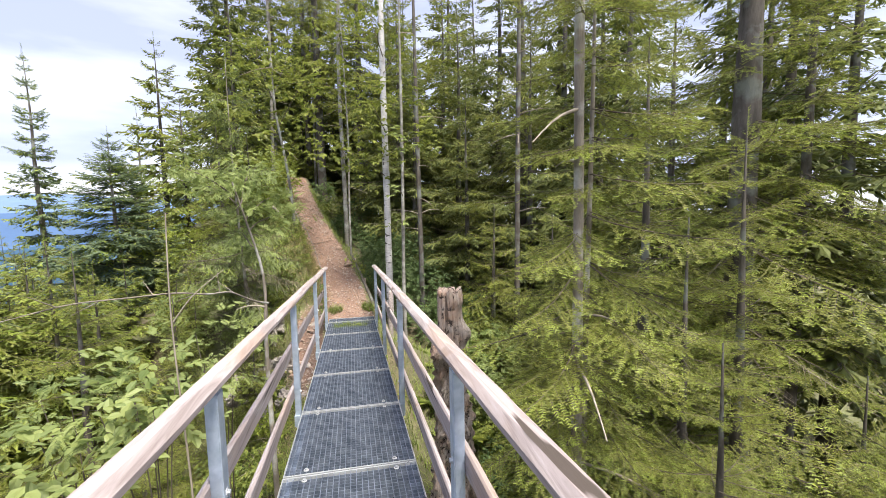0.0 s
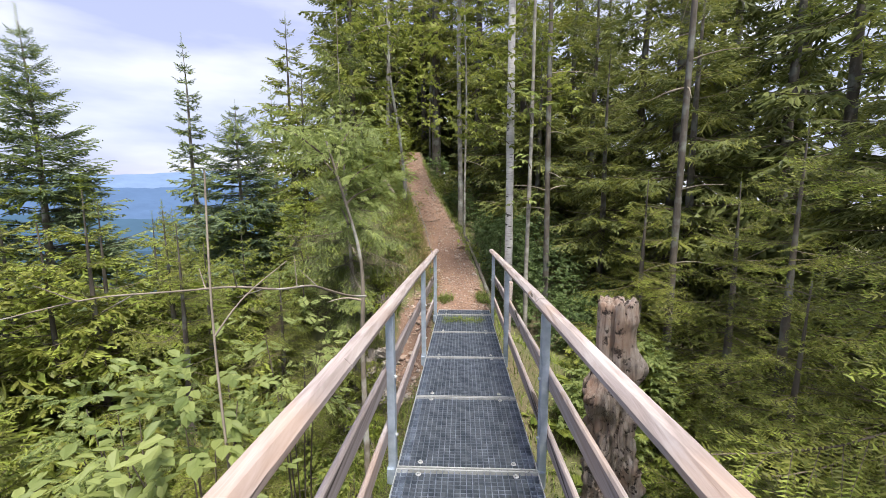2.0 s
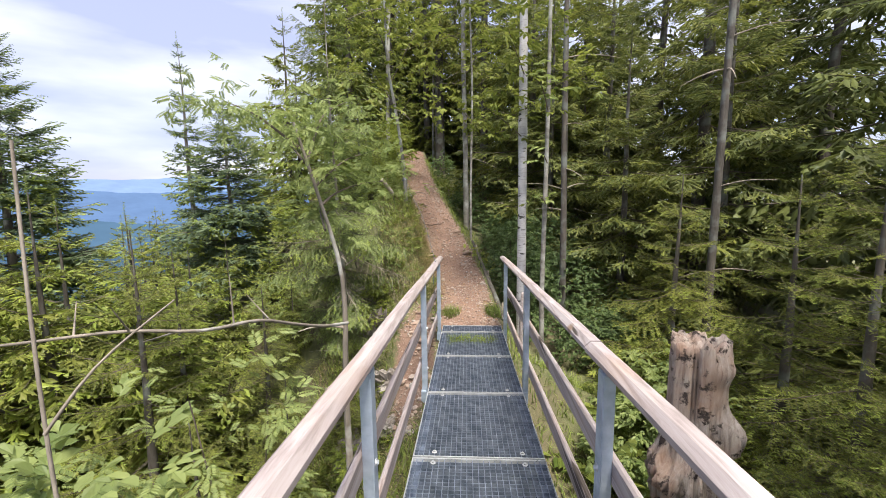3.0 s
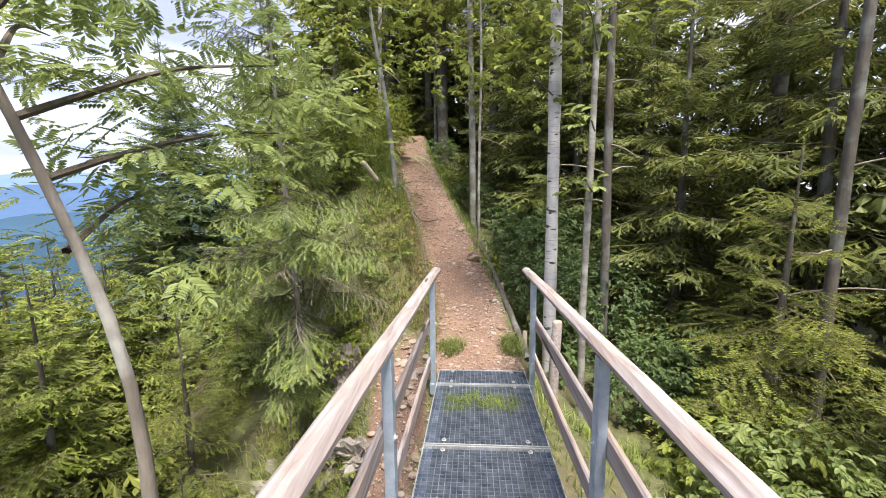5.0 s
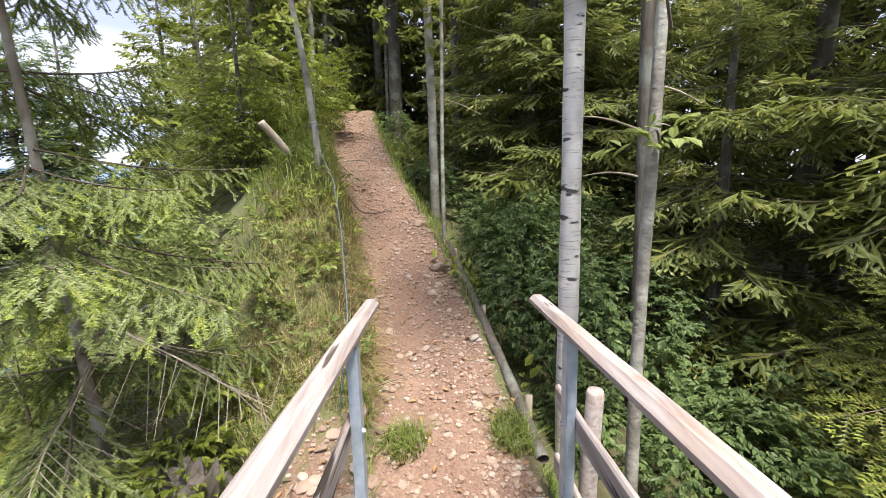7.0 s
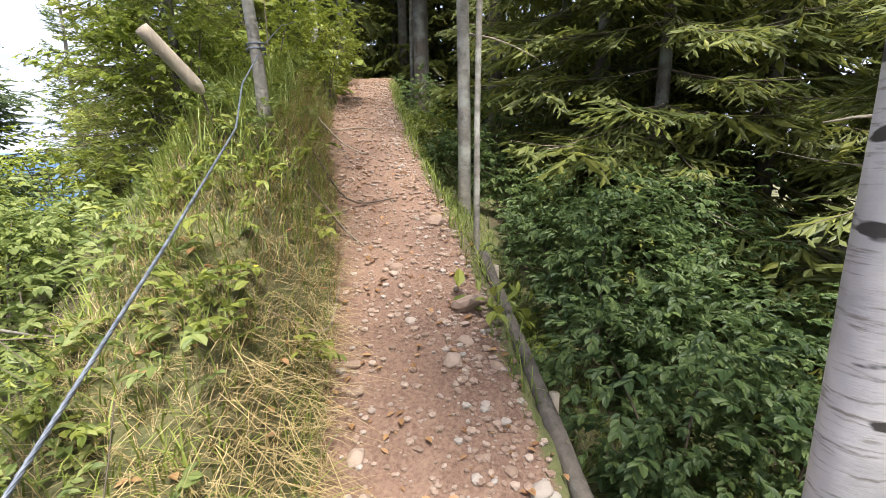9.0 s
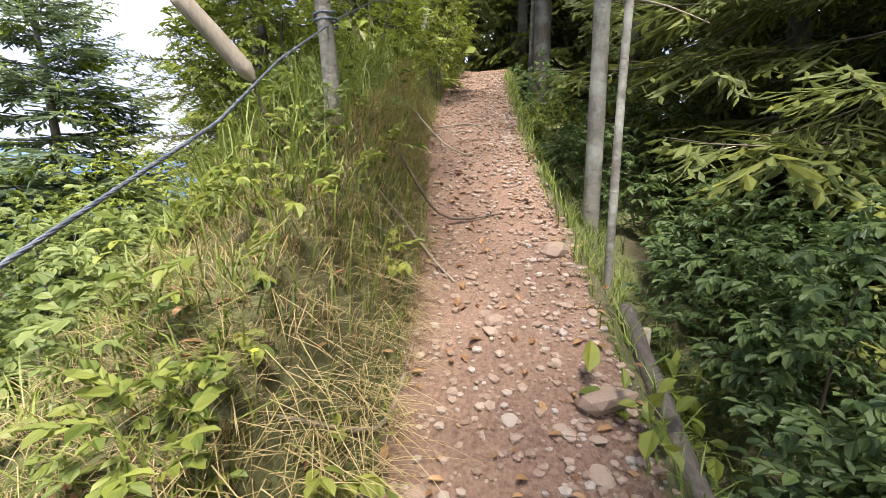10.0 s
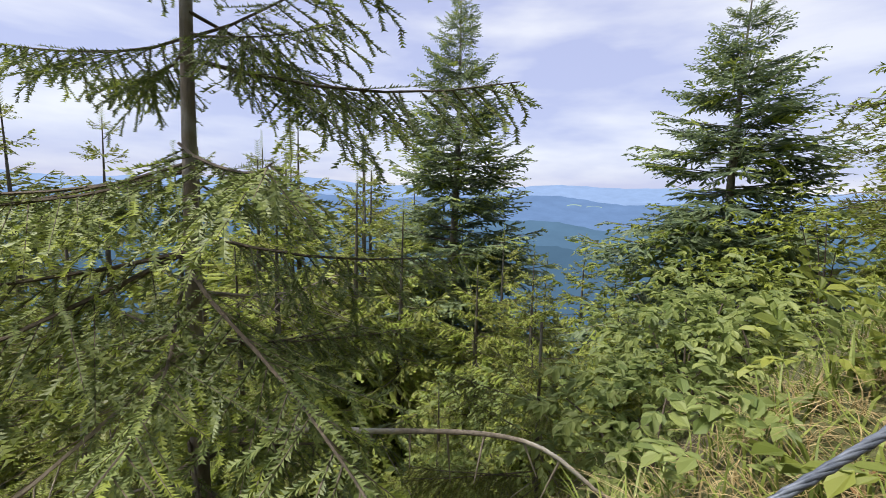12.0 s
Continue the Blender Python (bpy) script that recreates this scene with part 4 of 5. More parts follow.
# trunks of the forest edge
for nm, lab, x, y, tall, rad, bark, stubs in [
        ("spruce_tree", "grey blotched spruce trunk close to the bridge", 1.46, -5.44, 7.5, 0.034, BARK_FIR, 12), ("spruce_tree", "dark spruce trunk with dead grey branches", 3.4, 0.5, 9.0, 0.055, BARK, 16),
        ("spruce_tree", "stout grey spruce trunk in the wood", 5.2, -3.1, 10, 0.19, BARK, 8), ("spruce_tree", "brown spruce trunk in the wood", 6.4, -2.9, 10, 0.07, BARK, 8),
        ("spruce_tree", "tall spruce trunk behind the undergrowth", 4.9, 3.9, 10, 0.12, BARK, 10), ("spruce_tree", "dark straight trunk in deep shade", 1.55, 1.5, 8, 0.05, BARK, 8),
        ("beech_tree", "pale mottled trunk beside the path", -0.08, 4.3, 9, 0.052, BARK_PALE, 5), ("birch_tree", "thin pale trunk beside the path", 0.02, 3.5, 7, 0.022, BARK_PALE, 4),
        # the slim crest trunk's dark bark stands in for the shade there
        ("beech_tree", "slim pale trunk at the top of the path", -2.3, 6.8, 8, 0.05, BARK_PALE, 3), ("spruce_tree", "slim trunk at the crest of the path", -2.6, 9.4, 9, 0.06, BARK, 5),
        ("spruce_tree", "dark trunk at the crest of the path", -1.0, 9.8, 10, 0.14, BARK, 8), ("spruce_tree", "dark trunk beyond the crest", -1.6, 11.5, 10, 0.10, BARK, 8),
        ("beech_tree", "pale trunk beyond the crest", -1.3, 10.6, 9, 0.04, BARK_PALE, 3), ("spruce_tree", "dark forest trunk near the crest", 0.5, 8.6, 10, 0.11, BARK, 8)]:
    z = gz(x, y) - 0.3
    r = np.random.default_rng(int(abs(x * 100 + y * 10)))
    j = r.normal(0, 0.05, (2, 2))
    if bark is BARK_PALE:
        limbs = []
        for h in np.linspace(0.42, 0.95, 8):
            a, ln = r.uniform(0, 6.28), r.uniform(0.6, 1.3)
            o = np.array([x, y, z + tall * h])
            limbs.append([o, o + [0.5 * ln * math.cos(a), 0.5 * ln * math.sin(a), 0.3], o + [ln * math.cos(a), ln * math.sin(a), 0.35]])
        crown = leafy(limbs, np.array([x, y, z]), 260, 0.15, [LEAF, TWIG], SPRIGS, 40 + int(tall * 10 + abs(x) * 10), 0.3)
    elif rad < 0.065:
        crown = None
    else:
        close = y < 0
        crown = conifer(int(abs(x * 53 + y * 17)) + 3, tall, 1.9, tall * (0.36 if close else 0.42), 0.5, 5, CLOSE_B if close else OLD_B, shape=0.7, top_el=20, low_el=-22, dead=0.2)[1].mesh("crown", [NEEDLE, NEEDLE_TIP if close else NEEDLE, TWIG, TWIG_GREY])
    bare_trunk(nm, lab, [(x, y, z), (x, y, z + 1.6), (x + j[0, 0], y + j[0, 1], z + tall * 0.5), (x + j[1, 0], y + j[1, 1], z + tall)], (rad * 1.25, rad, rad * 0.85, rad * 0.5), bark, stubs, int(abs(x * 37 + y * 11)) + 1, crown)

# rowan on the bank, to which the wire rope is tied
ta = np.array([-1.23, 2.55, gz(-1.23, 2.55) - 0.2])
lim = [[(-1.4, 2.5, 3.4), (-1.9, 2.6, 4.2), (-2.3, 2.8, 4.6)], [(-1.45, 2.45, 3.8), (-1.0, 2.4, 4.6), (-0.7, 2.5, 5.0)], [(-1.5, 2.4, 4.3), (-1.8, 2.2, 5.2), (-1.7, 2.1, 5.7)], [(-1.5, 2.4, 4.5), (-1.3, 2.9, 5.3), (-1.2, 3.2, 5.8)], [(-1.35, 2.5, 3.1), (-1.0, 2.2, 3.6), (-0.8, 2.0, 3.7)]]
bare_trunk("rowan_tree", "slender leaning rowan with a pale trunk", [ta, (-1.23, 2.55, 1.9), (-1.30, 2.5, 2.8), (-1.49, 2.39, 4.1), (-1.52, 2.35, 5.4)], (0.038, 0.030, 0.026, 0.02, 0.012), BARK_PALE, 2, 11, leafy(lim, ta, 430, 0.17, [LEAF, TWIG], SPRIGS, 12, 0.45))
# curved rowan sapling beside the bridge
sp = np.array([-0.90, -2.89, gz(-0.9, -2.89) - 0.1])
lim = [[(-1.02, -2.96, 1.78), (-1.0, -2.72, 1.86), (-0.87, -2.5, 1.93), (-0.70, -2.2, 1.95)], [(-1.0, -2.95, 1.62), (-1.15, -2.6, 1.72), (-1.3, -2.2, 1.75)], [(-1.04, -2.98, 1.91), (-0.95, -2.6, 2.1), (-0.8, -2.2, 2.2)],
       [(-1.05, -3.0, 2.0), (-1.3, -2.7, 2.2), (-1.6, -2.3, 2.3)], [(-1.07, -3.01, 2.07), (-1.05, -2.75, 2.4), (-0.95, -2.4, 2.55)], [(-1.11, -3.05, 2.15), (-1.35, -3.1, 2.35), (-1.6, -3.0, 2.45)]]
bare_trunk("rowan_sapling", "curved young rowan with feathery green leaves", [sp, (-0.93, -2.9, 0.5), (-0.90, -2.92, 1.02), (-0.88, -2.93, 1.26), (-0.92, -2.93, 1.47), (-0.985, -2.95, 1.67), (-1.02, -2.96, 1.78), (-1.07, -3.01, 2.07), (-1.13, -3.06, 2.3)], (0.034, 0.031, 0.028, 0.023, 0.018, 0.012, 0.008), BARK_FIR, 1, 13, leafy(lim, sp, 240, 0.155, [LEAF_PALE, TWIG], SPRIGS_ROWAN, 14, 0.12))


# ---- shrubs ----
def shrub(name, label, x, y, n, size, spread_xyz, mats, sprigs, seed, lift=0.5, stems=7, category="shrub", kind="", z0=None):
    z = gz(x, y) if z0 is None else z0
    t = thing(name, label, category, pose(x, y, z), "", kind)
    r = np.random.default_rng(seed)
    sx_, sy_, sz_ = spread_xyz
    u = r.normal(0, 1, (n, 3))
    u /= np.linalg.norm(u, axis=1)[:, None]
    c = u * r.uniform(0.45, 1.0, (n, 1)) ** 0.6 * [sx_, sy_, sz_]
    c *= 1 + 0.25 * np.sin(3 * np.arctan2(u[:, 1], u[:, 0]) + seed)[:, None]
    c[:, 2] += lift
    wood = Soup()
    for k in range(stems):
        e = c[r.integers(0, n)] * 0.8
        low = min(0.0, gz(x + e[0] * 0.3, y + e[1] * 0.3) - z) - 0.05
        wood.add(*tube(curve_points([(e[0] * 0.15, e[1] * 0.15, low), (e[0] * 0.5, e[1] * 0.5, max(e[2] * 0.6, 0.05)), tuple(e)], 8), np.linspace(0.011, 0.003, 8), 5))
    part("stem", wood.mesh("stem", [TWIG], True), t)
    part("foliage", foliage(Soup(), c, size, seed, sprigs, 0, 0.1, (0, 0)).mesh("foliage", mats), t)
    return t


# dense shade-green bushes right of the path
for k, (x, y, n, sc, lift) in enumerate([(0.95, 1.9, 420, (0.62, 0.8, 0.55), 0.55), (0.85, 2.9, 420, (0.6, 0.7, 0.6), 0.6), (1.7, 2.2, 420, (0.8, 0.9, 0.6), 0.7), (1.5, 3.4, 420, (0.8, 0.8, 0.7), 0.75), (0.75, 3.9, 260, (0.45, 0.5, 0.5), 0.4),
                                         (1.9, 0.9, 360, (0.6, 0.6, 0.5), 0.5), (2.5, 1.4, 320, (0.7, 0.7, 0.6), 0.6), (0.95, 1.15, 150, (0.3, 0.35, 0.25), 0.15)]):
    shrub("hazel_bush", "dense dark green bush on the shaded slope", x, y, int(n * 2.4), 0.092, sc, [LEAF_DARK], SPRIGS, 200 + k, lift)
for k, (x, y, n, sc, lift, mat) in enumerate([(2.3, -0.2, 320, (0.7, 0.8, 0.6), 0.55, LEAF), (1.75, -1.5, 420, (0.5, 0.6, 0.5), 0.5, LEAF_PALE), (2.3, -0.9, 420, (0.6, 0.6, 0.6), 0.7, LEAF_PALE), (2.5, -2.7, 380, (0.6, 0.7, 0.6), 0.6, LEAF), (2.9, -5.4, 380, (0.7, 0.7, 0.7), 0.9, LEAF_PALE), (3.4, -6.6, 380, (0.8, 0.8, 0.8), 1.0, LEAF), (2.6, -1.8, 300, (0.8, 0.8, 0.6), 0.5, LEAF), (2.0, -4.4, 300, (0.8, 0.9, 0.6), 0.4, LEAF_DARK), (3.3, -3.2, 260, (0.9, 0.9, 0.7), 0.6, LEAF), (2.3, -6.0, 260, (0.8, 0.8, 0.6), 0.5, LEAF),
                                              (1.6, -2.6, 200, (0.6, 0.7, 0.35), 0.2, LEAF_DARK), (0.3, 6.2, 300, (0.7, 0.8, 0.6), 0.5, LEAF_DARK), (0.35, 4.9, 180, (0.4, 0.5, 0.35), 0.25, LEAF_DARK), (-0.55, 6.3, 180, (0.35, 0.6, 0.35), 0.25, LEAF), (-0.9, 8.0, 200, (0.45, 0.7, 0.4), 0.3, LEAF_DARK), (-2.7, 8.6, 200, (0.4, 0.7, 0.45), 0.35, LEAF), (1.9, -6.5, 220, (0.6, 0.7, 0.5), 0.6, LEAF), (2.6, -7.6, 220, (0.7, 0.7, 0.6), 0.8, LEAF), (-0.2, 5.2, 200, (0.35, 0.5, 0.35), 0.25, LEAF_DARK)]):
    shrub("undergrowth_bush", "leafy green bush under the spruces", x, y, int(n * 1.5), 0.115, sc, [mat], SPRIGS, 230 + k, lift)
# left: pale shrub next to the rail, bushes of the slope, yellowish bushes on the bank
SPRIGS_BROAD = [sprig(50 + k, 6, leaf_shape(0.62, 0.10), 0.9, 0.1) for k in range(3)]
for k, (x, y, z, n, sc, sp_) in enumerate([(-1.42, -4.5, 0.42, 54, (0.34, 0.42, 0.42), SPRIGS_BROAD), (-1.10, -4.0, 0.50, 26, (0.26, 0.34, 0.36), SPRIGS_ROWAN), (-1.60, -5.6, 0.25, 64, (0.5, 0.55, 0.45), SPRIGS_BROAD), (-1.95, -4.3, 0.25, 60, (0.4, 0.4, 0.35), SPRIGS_ROWAN)]):
    broad = sp_ is SPRIGS_BROAD
    shrub("whitebeam_shrub" if broad else "rowan_shrub", "pale green shrub with broad oval leaves beside the rail" if broad else "light green feathery-leaved shrub beside the rail", x, y, n, 0.17, sc, [LEAF_PALE], sp_, 260 + k, 0.3, 6, z0=z)
for k, (x, y, n, sc, lift, mat) in enumerate([(-2.7, 2.2, 200, (0.5, 0.5, 0.4), 0.35, LEAF_PALE), (-2.5, 3.6, 260, (0.55, 0.6, 0.6), 0.7, LEAF_YELLOW), (-2.1, 4.7, 240, (0.6, 0.7, 0.7), 0.7, LEAF_YELLOW), (-3.2, 1.4, 220, (0.7, 0.6, 0.5), 0.5, LEAF_PALE), (-3.4, 2.6, 240, (0.7, 0.7, 0.6), 0.6, LEAF),
                                              (-2.1, 3.3, 150, (0.35, 0.5, 0.45), 0.5, LEAF_YELLOW), (-1.9, 5.9, 260, (0.5, 0.6, 0.7), 0.7, LEAF_YELLOW), (-4.0, 0.6, 220, (0.8, 0.7, 0.6), 0.6, LEAF), (-2.6, 0.9, 120, (0.4, 0.4, 0.3), 0.3, LEAF_PALE),
                                              (-2.4, 7.6, 240, (0.5, 0.7, 0.6), 0.5, LEAF), (-3.9, 3.9, 220, (0.7, 0.7, 0.6), 0.6, LEAF_YELLOW), (-1.45, 0.7, 70, (0.22, 0.3, 0.16), 0.14, LEAF_YELLOW), (-2.3, 2.3, 130, (0.35, 0.4, 0.25), 0.15, LEAF_PALE), (-1.15, -1.35, 90, (0.3, 0.4, 0.2), 0.15, LEAF_YELLOW), (-1.25, -2.2, 110, (0.35, 0.45, 0.25), 0.2, LEAF), (-1.45, 0.15, 60, (0.25, 0.25, 0.12), 0.35, LEAF_YELLOW), (-2.0, 1.7, 130, (0.35, 0.4, 0.22), 0.2, LEAF_PALE), (-1.5, -0.5, 130, (0.4, 0.5, 0.25), 0.2, LEAF), (-1.7, -1.6, 160, (0.5, 0.5, 0.3), 0.25, LEAF)]):
    shrub("slope_bush", "light green bush on the open slope", x, y, int(n * 2.0), 0.088, sc, [mat], SPRIGS, 280 + k, lift)

# bare stick and bare horizontal branch beside the rail
stick = thing("bare_stick", "thin bare upright stick beside the rail", "branch", pose(-1.12, -4.8, gz(-1.12, -4.8) - 0.05))
h = 2.06 - gz(-1.12, -4.8)
part("stem", Soup().add(*tube(curve_points([(0.05, 0, 0), (0.03, 0.02, h * 0.3), (0.035, 0, h * 0.52), (0.0, 0.01, h * 0.70), (-0.025, 0.02, h * 0.84), (-0.005, 0.03, h)], 22), np.linspace(0.011, 0.004, 22), 6)).mesh("stem", [TWIG_GREY], True), stick)
part("side_twig", Soup().add(*tube(curve_points([(0, 0, h * 0.82), (0.1, 0.05, h * 0.86), (0.3, 0.1, h * 0.9)], 8), np.linspace(0.005, 0.002, 8), 5)).mesh("side_twig", [TWIG_GREY], True), stick)
fallen = thing("bare_branch", "long bare grey branch reaching out beside the rail", "branch", pose(-0.86, -3.0, 1.0))
fp = curve_points([(0, 0, 0), (-0.04, -0.35, 0.09), (-0.1, -0.75, 0.24), (-0.13, -0.95, 0.33), (-0.22, -1.2, 0.34), (-0.38, -1.34, 0.41), (-0.62, -1.5, 0.41), (-0.9, -1.68, 0.43), (-1.25, -1.8, 0.35)], 34)
part("limb", Soup().add(*tube(fp, np.linspace(0.011, 0.003, 34), 6)).mesh("limb", [BARK_FIR], True), fallen)
for i, (dx, dy, dz) in ((15, (-0.02, 0.03, 0.2)), (18, (-0.22, 0.1, -0.08)), (12, (-0.16, 0.1, 0.10)), (22, (-0.12, 0.15, 0.08)), (26, (-0.2, 0.02, -0.1)), (20, (0.05, -0.12, 0.12)), (29, (-0.1, -0.1, 0.1))):
    part("side_twig", Soup().add(*tube(curve_points([fp[i], fp[i] + np.array([dx, dy, dz]) * 0.5, fp[i] + np.array([dx, dy, dz])], 6), np.linspace(0.0045, 0.0015, 6), 5)).mesh("side_twig", [BARK_FIR], True), fallen)
# broken spruce branch arching in front of the slope
arch = thing("broken_branch", "arching broken spruce branch with peeling brown bark", "branch", pose(-1.78, 0.2, 0.84))
ap = curve_points([(0.0, 0.0, -0.02), (0.09, 0.35, 0.05), (0.09, 0.55, 0.05), (0.09, 0.76, 0.06), (0.13, 0.90, 0.08), (0.17, 1.02, 0.08), (0.2, 1.10, 0.03), (0.23, 1.17, -0.05), (0.28, 1.28, gz(-1.5, 1.48) - 0.86)], 26)
part("limb", Soup().add(*tube(ap, np.linspace(0.011, 0.005, 26), 7)).mesh("limb", [BARK_FIR], True), arch)
for i in range(4, 21, 2):
    d = np.array([0.05 * math.sin(i * 2.1), 0.06 * math.cos(i * 1.7), -0.14 - 0.05 * math.sin(i)])
    part("side_twig", Soup().add(*tube(curve_points([ap[i], ap[i] + d * 0.5, ap[i] + d], 5), np.linspace(0.004, 0.0015, 5), 4)).mesh("side_twig", [TWIG_GREY], True), arch)

# dry twigs tangled on the bank and under the spruce
r_w = np.random.default_rng(77)
for k, (x, y, n, wide) in enumerate([(-1.15, -0.9, 22, 0.4), (-1.3, -1.8, 20, 0.45), (-1.0, 0.35, 16, 0.3), (-1.7, -0.3, 26, 0.5), (-1.75, 0.6, 24, 0.45), (-1.3, -2.9, 18, 0.5), (-2.1, 1.1, 18, 0.4)]):
    t = thing("dry_twigs", "tangle of thin dry grey twigs on the bank", "twigs", pose(x, y, gz(x, y)), "dry twig tangles")
    for i in range(n):
        px_, py_ = r_w.normal(0, wide * 0.5, 2)
        a, ln = r_w.uniform(0, 6.28), r_w.uniform(0.25, 0.7)
        z = gz(x + px_, y + py_) - gz(x, y)
        ex, ey = px_ + math.cos(a) * ln, py_ + math.sin(a) * ln
        ez = max(gz(x + ex, y + ey) - gz(x, y), z - 0.1) + r_w.uniform(0.02, 0.35)
        pts = curve_points([(px_, py_, z - 0.02), ((px_ + ex) / 2 + r_w.normal(0, 0.04), (py_ + ey) / 2, (z + ez) / 2 + r_w.uniform(0.02, 0.12)), (ex, ey, ez)], 7)
        part("twig", Soup().add(*tube(pts, np.linspace(0.0045, 0.0015, 7), 4)).mesh("twig", [TWIG_GREY if i % 3 else TWIG], True), t)


# ---- stump ----
def stump_mesh():
    """Sound grey wood above, with drying cracks; a knobbly rotten lower half; a swelling on one side."""
    n, m = 96, 84
    z0, z1 = gz(1.0, -3.84) - 0.15, 1.20
    v = []

    def near(a, c, w):
        return math.exp(-(math.remainder(a - c, 2 * math.pi) / w) ** 2)

    for i in range(n):
        z = z0 + (z1 - z0) * i / (n - 1)
        h = z1 - z                                     # distance below the broken top
        low = 1 / (1 + math.exp((0.46 - h) * 14))      # 0 in the sound part, 1 in the rotten part
        for j in range(m):
            a = 2 * math.pi * j / m
            c, q = Vector((math.cos(a), math.sin(a), 0)), z * 2.2
            rad = 0.118 + 0.035 * low + 0.05 * max(0, h - 0.9)
            rad += 0.075 * math.exp(-((h - 0.42) / 0.085) ** 2) * near(a, -0.35, 0.55)
            rad += 0.075 * math.exp(-((h - 0.62) / 0.12) ** 2) * near(a, -2.6, 0.8)
            rad += 0.028 * math.exp(-((h - 0.10) / 0.05) ** 2) * near(a, -1.0, 0.55)
            rad += 0.022 * noise.noise(Vector((c.x * 1.1, c.y * 1.1, q * 0.5)))
            rad += 0.010 * noise.noise(Vector((c.x * 7, c.y * 7, q * 0.5))) * (1 - low)
            crack = abs(noise.noise(Vector((c.x * 4.2, c.y * 4.2, q * 0.22 + 7))))
            rad -= 0.030 * max(0, 1 - crack / 0.07) * (1 - low)
            p = Vector((c.x * 2.2, c.y * 2.2, q))
            rad += low * (0.070 * noise.noise(p * 1.7) - 0.130 * max(0, 0.28 - abs(noise.noise(p * 2.6))) + 0.045 * noise.noise(p * 5) + 0.022 * noise.noise(p * 11))
            rad += 0.005 * noise.noise(p * 9)
            zz = z + (0.05 * noise.noise(c * 2.3) + 0.022 * noise.noise(c * 6)) * max(0, 1 - h / 0.12)
            v.append((rad * c.x - 0.02 * (z / 1.2), rad * c.y, zz))
    for k, (f, dz) in enumerate(((0.82, 0.004), (0.55, -0.03), (0.2, -0.05))):     # broken top
        for j in range(m):
            a = 2 * math.pi * j / m
            q = v[(n - 1) * m + j]
            v.append((q[0] * f, q[1] * f, q[2] + dz + 0.03 * noise.noise(Vector((math.cos(a) * 4 * f, math.sin(a) * 4 * f, k)))))
    rows = n + 3
    f = [[i * m + j, i * m + (j + 1) % m, (i + 1) * m + (j + 1) % m, (i + 1) * m + j] for i in range(rows - 1) for j in range(m)]
    s = Soup().add(v, f)
    s.f.append(np.array([[(rows - 1) * m + j for j in range(m)]]))
    s.s.append(np.zeros(1, int))
    return s.mesh("tree_stump", [STUMP], True)


stump = tagged(new("tree_stump", stump_mesh()), "tall rotten broken-off tree stump with a knobbly side", "stump")
stump.matrix_basis = pose(0.985, -3.84, 0)

def boulder(seed, x, y, z, size, label):
    bm = bmesh.new()
    bmesh.ops.create_icosphere(bm, subdivisions=4, radius=1.0)
    for v in bm.verts:
        c = v.co.copy()
        k = 1 + 0.25 * noise.noise(c * 1.2 + Vector((seed, 0, 0))) + 0.32 * (noise.cell(c * 1.9 + Vector((0, seed, 0))) - 0.5) + 0.16 * (noise.cell(c * 4.1 + Vector((seed, 0, seed))) - 0.5) + 0.10 * noise.noise(c * 6)
        v.co = Vector((c.x * size[0], c.y * size[1], c.z * size[2])) * k
    ob = tagged(new("boulder", bm_mesh(bm, "boulder", ROCK, False)), label, "rock")
    ob.matrix_basis = pose(x, y, z, 0, 0, seed * 40)
    return ob


for seed, x, y, up, size, lab in [
        (1, -1.32, 0.10, 0.05, (0.20, 0.24, 0.34), "weathered grey-brown rock face in the bank"), (2, -1.10, -0.40, 0.0, (0.17, 0.24, 0.20), "weathered rock beside the bridge end"),
        (3, -1.78, -0.35, 0.0, (0.28, 0.34, 0.30), "grey rock on the slope under the spruce"), (4, -1.42, -0.35, -0.02, (0.16, 0.22, 0.30), "upright grey rock in the bank"),
        (5, -1.05, -0.90, -0.04, (0.17, 0.22, 0.17), "half-buried rock beside the bridge"), (6, -1.45, -0.95, -0.04, (0.22, 0.26, 0.24), "lichen-grey rock on the slope"), (7, -1.62, 0.35, 0.0, (0.17, 0.2, 0.3), "cracked grey rock in the bank")]:
    boulder(seed, x, y, gz(x, y) + up, size, lab)

# cut log that leans on the bank, and its broken end
log = thing("broken_log", "broken-off brown log leaning out of the bushes", "log", pose(-1.43, 2.30, 1.77))
lp = curve_points([(0.0, 0.0, 0.0), (-0.07, -0.05, 0.11), (-0.12, -0.10, 0.19), (-0.18, -0.15, 0.28)], 14)
lp = np.vstack([lp, lp[-1] + (lp[-1] - lp[-2]) * 0.04, lp[-1] + (lp[-1] - lp[-2]) * 0.05])
part("log", Soup().add(*tube(lp, np.array([0.012, 0.028, 0.036] + [0.035] * 10 + [0.034, 0.031, 0.0]), 12)).mesh("log", [TWIG_GREY], True), log)
part("support", Soup().add(*tube(curve_points([(-0.02, 0.0, 0.03), (0.0, 0.05, -0.15), (0.02, 0.1, gz(-1.41, 2.40) - 1.83)], 8), np.linspace(0.006, 0.009, 8), 7)).mesh("support", [TWIG], True), log, "thin dead stem under the log")
short = thing("fence_post", "short grey wooden post beside the bridge end", "post", pose(0.72, 0.30, gz(0.72, 0.30) - 0.1))
part("body", Soup().add(*tube([(0, 0, 0), (0.01, 0, 0.5), (0.03, 0, 0.98), (0.03, 0, 1.0), (0.03, 0, 1.001)], [0.055, 0.05, 0.048, 0.04, 0.0], 14)).mesh("body", [RAIL_WOOD], True), short)

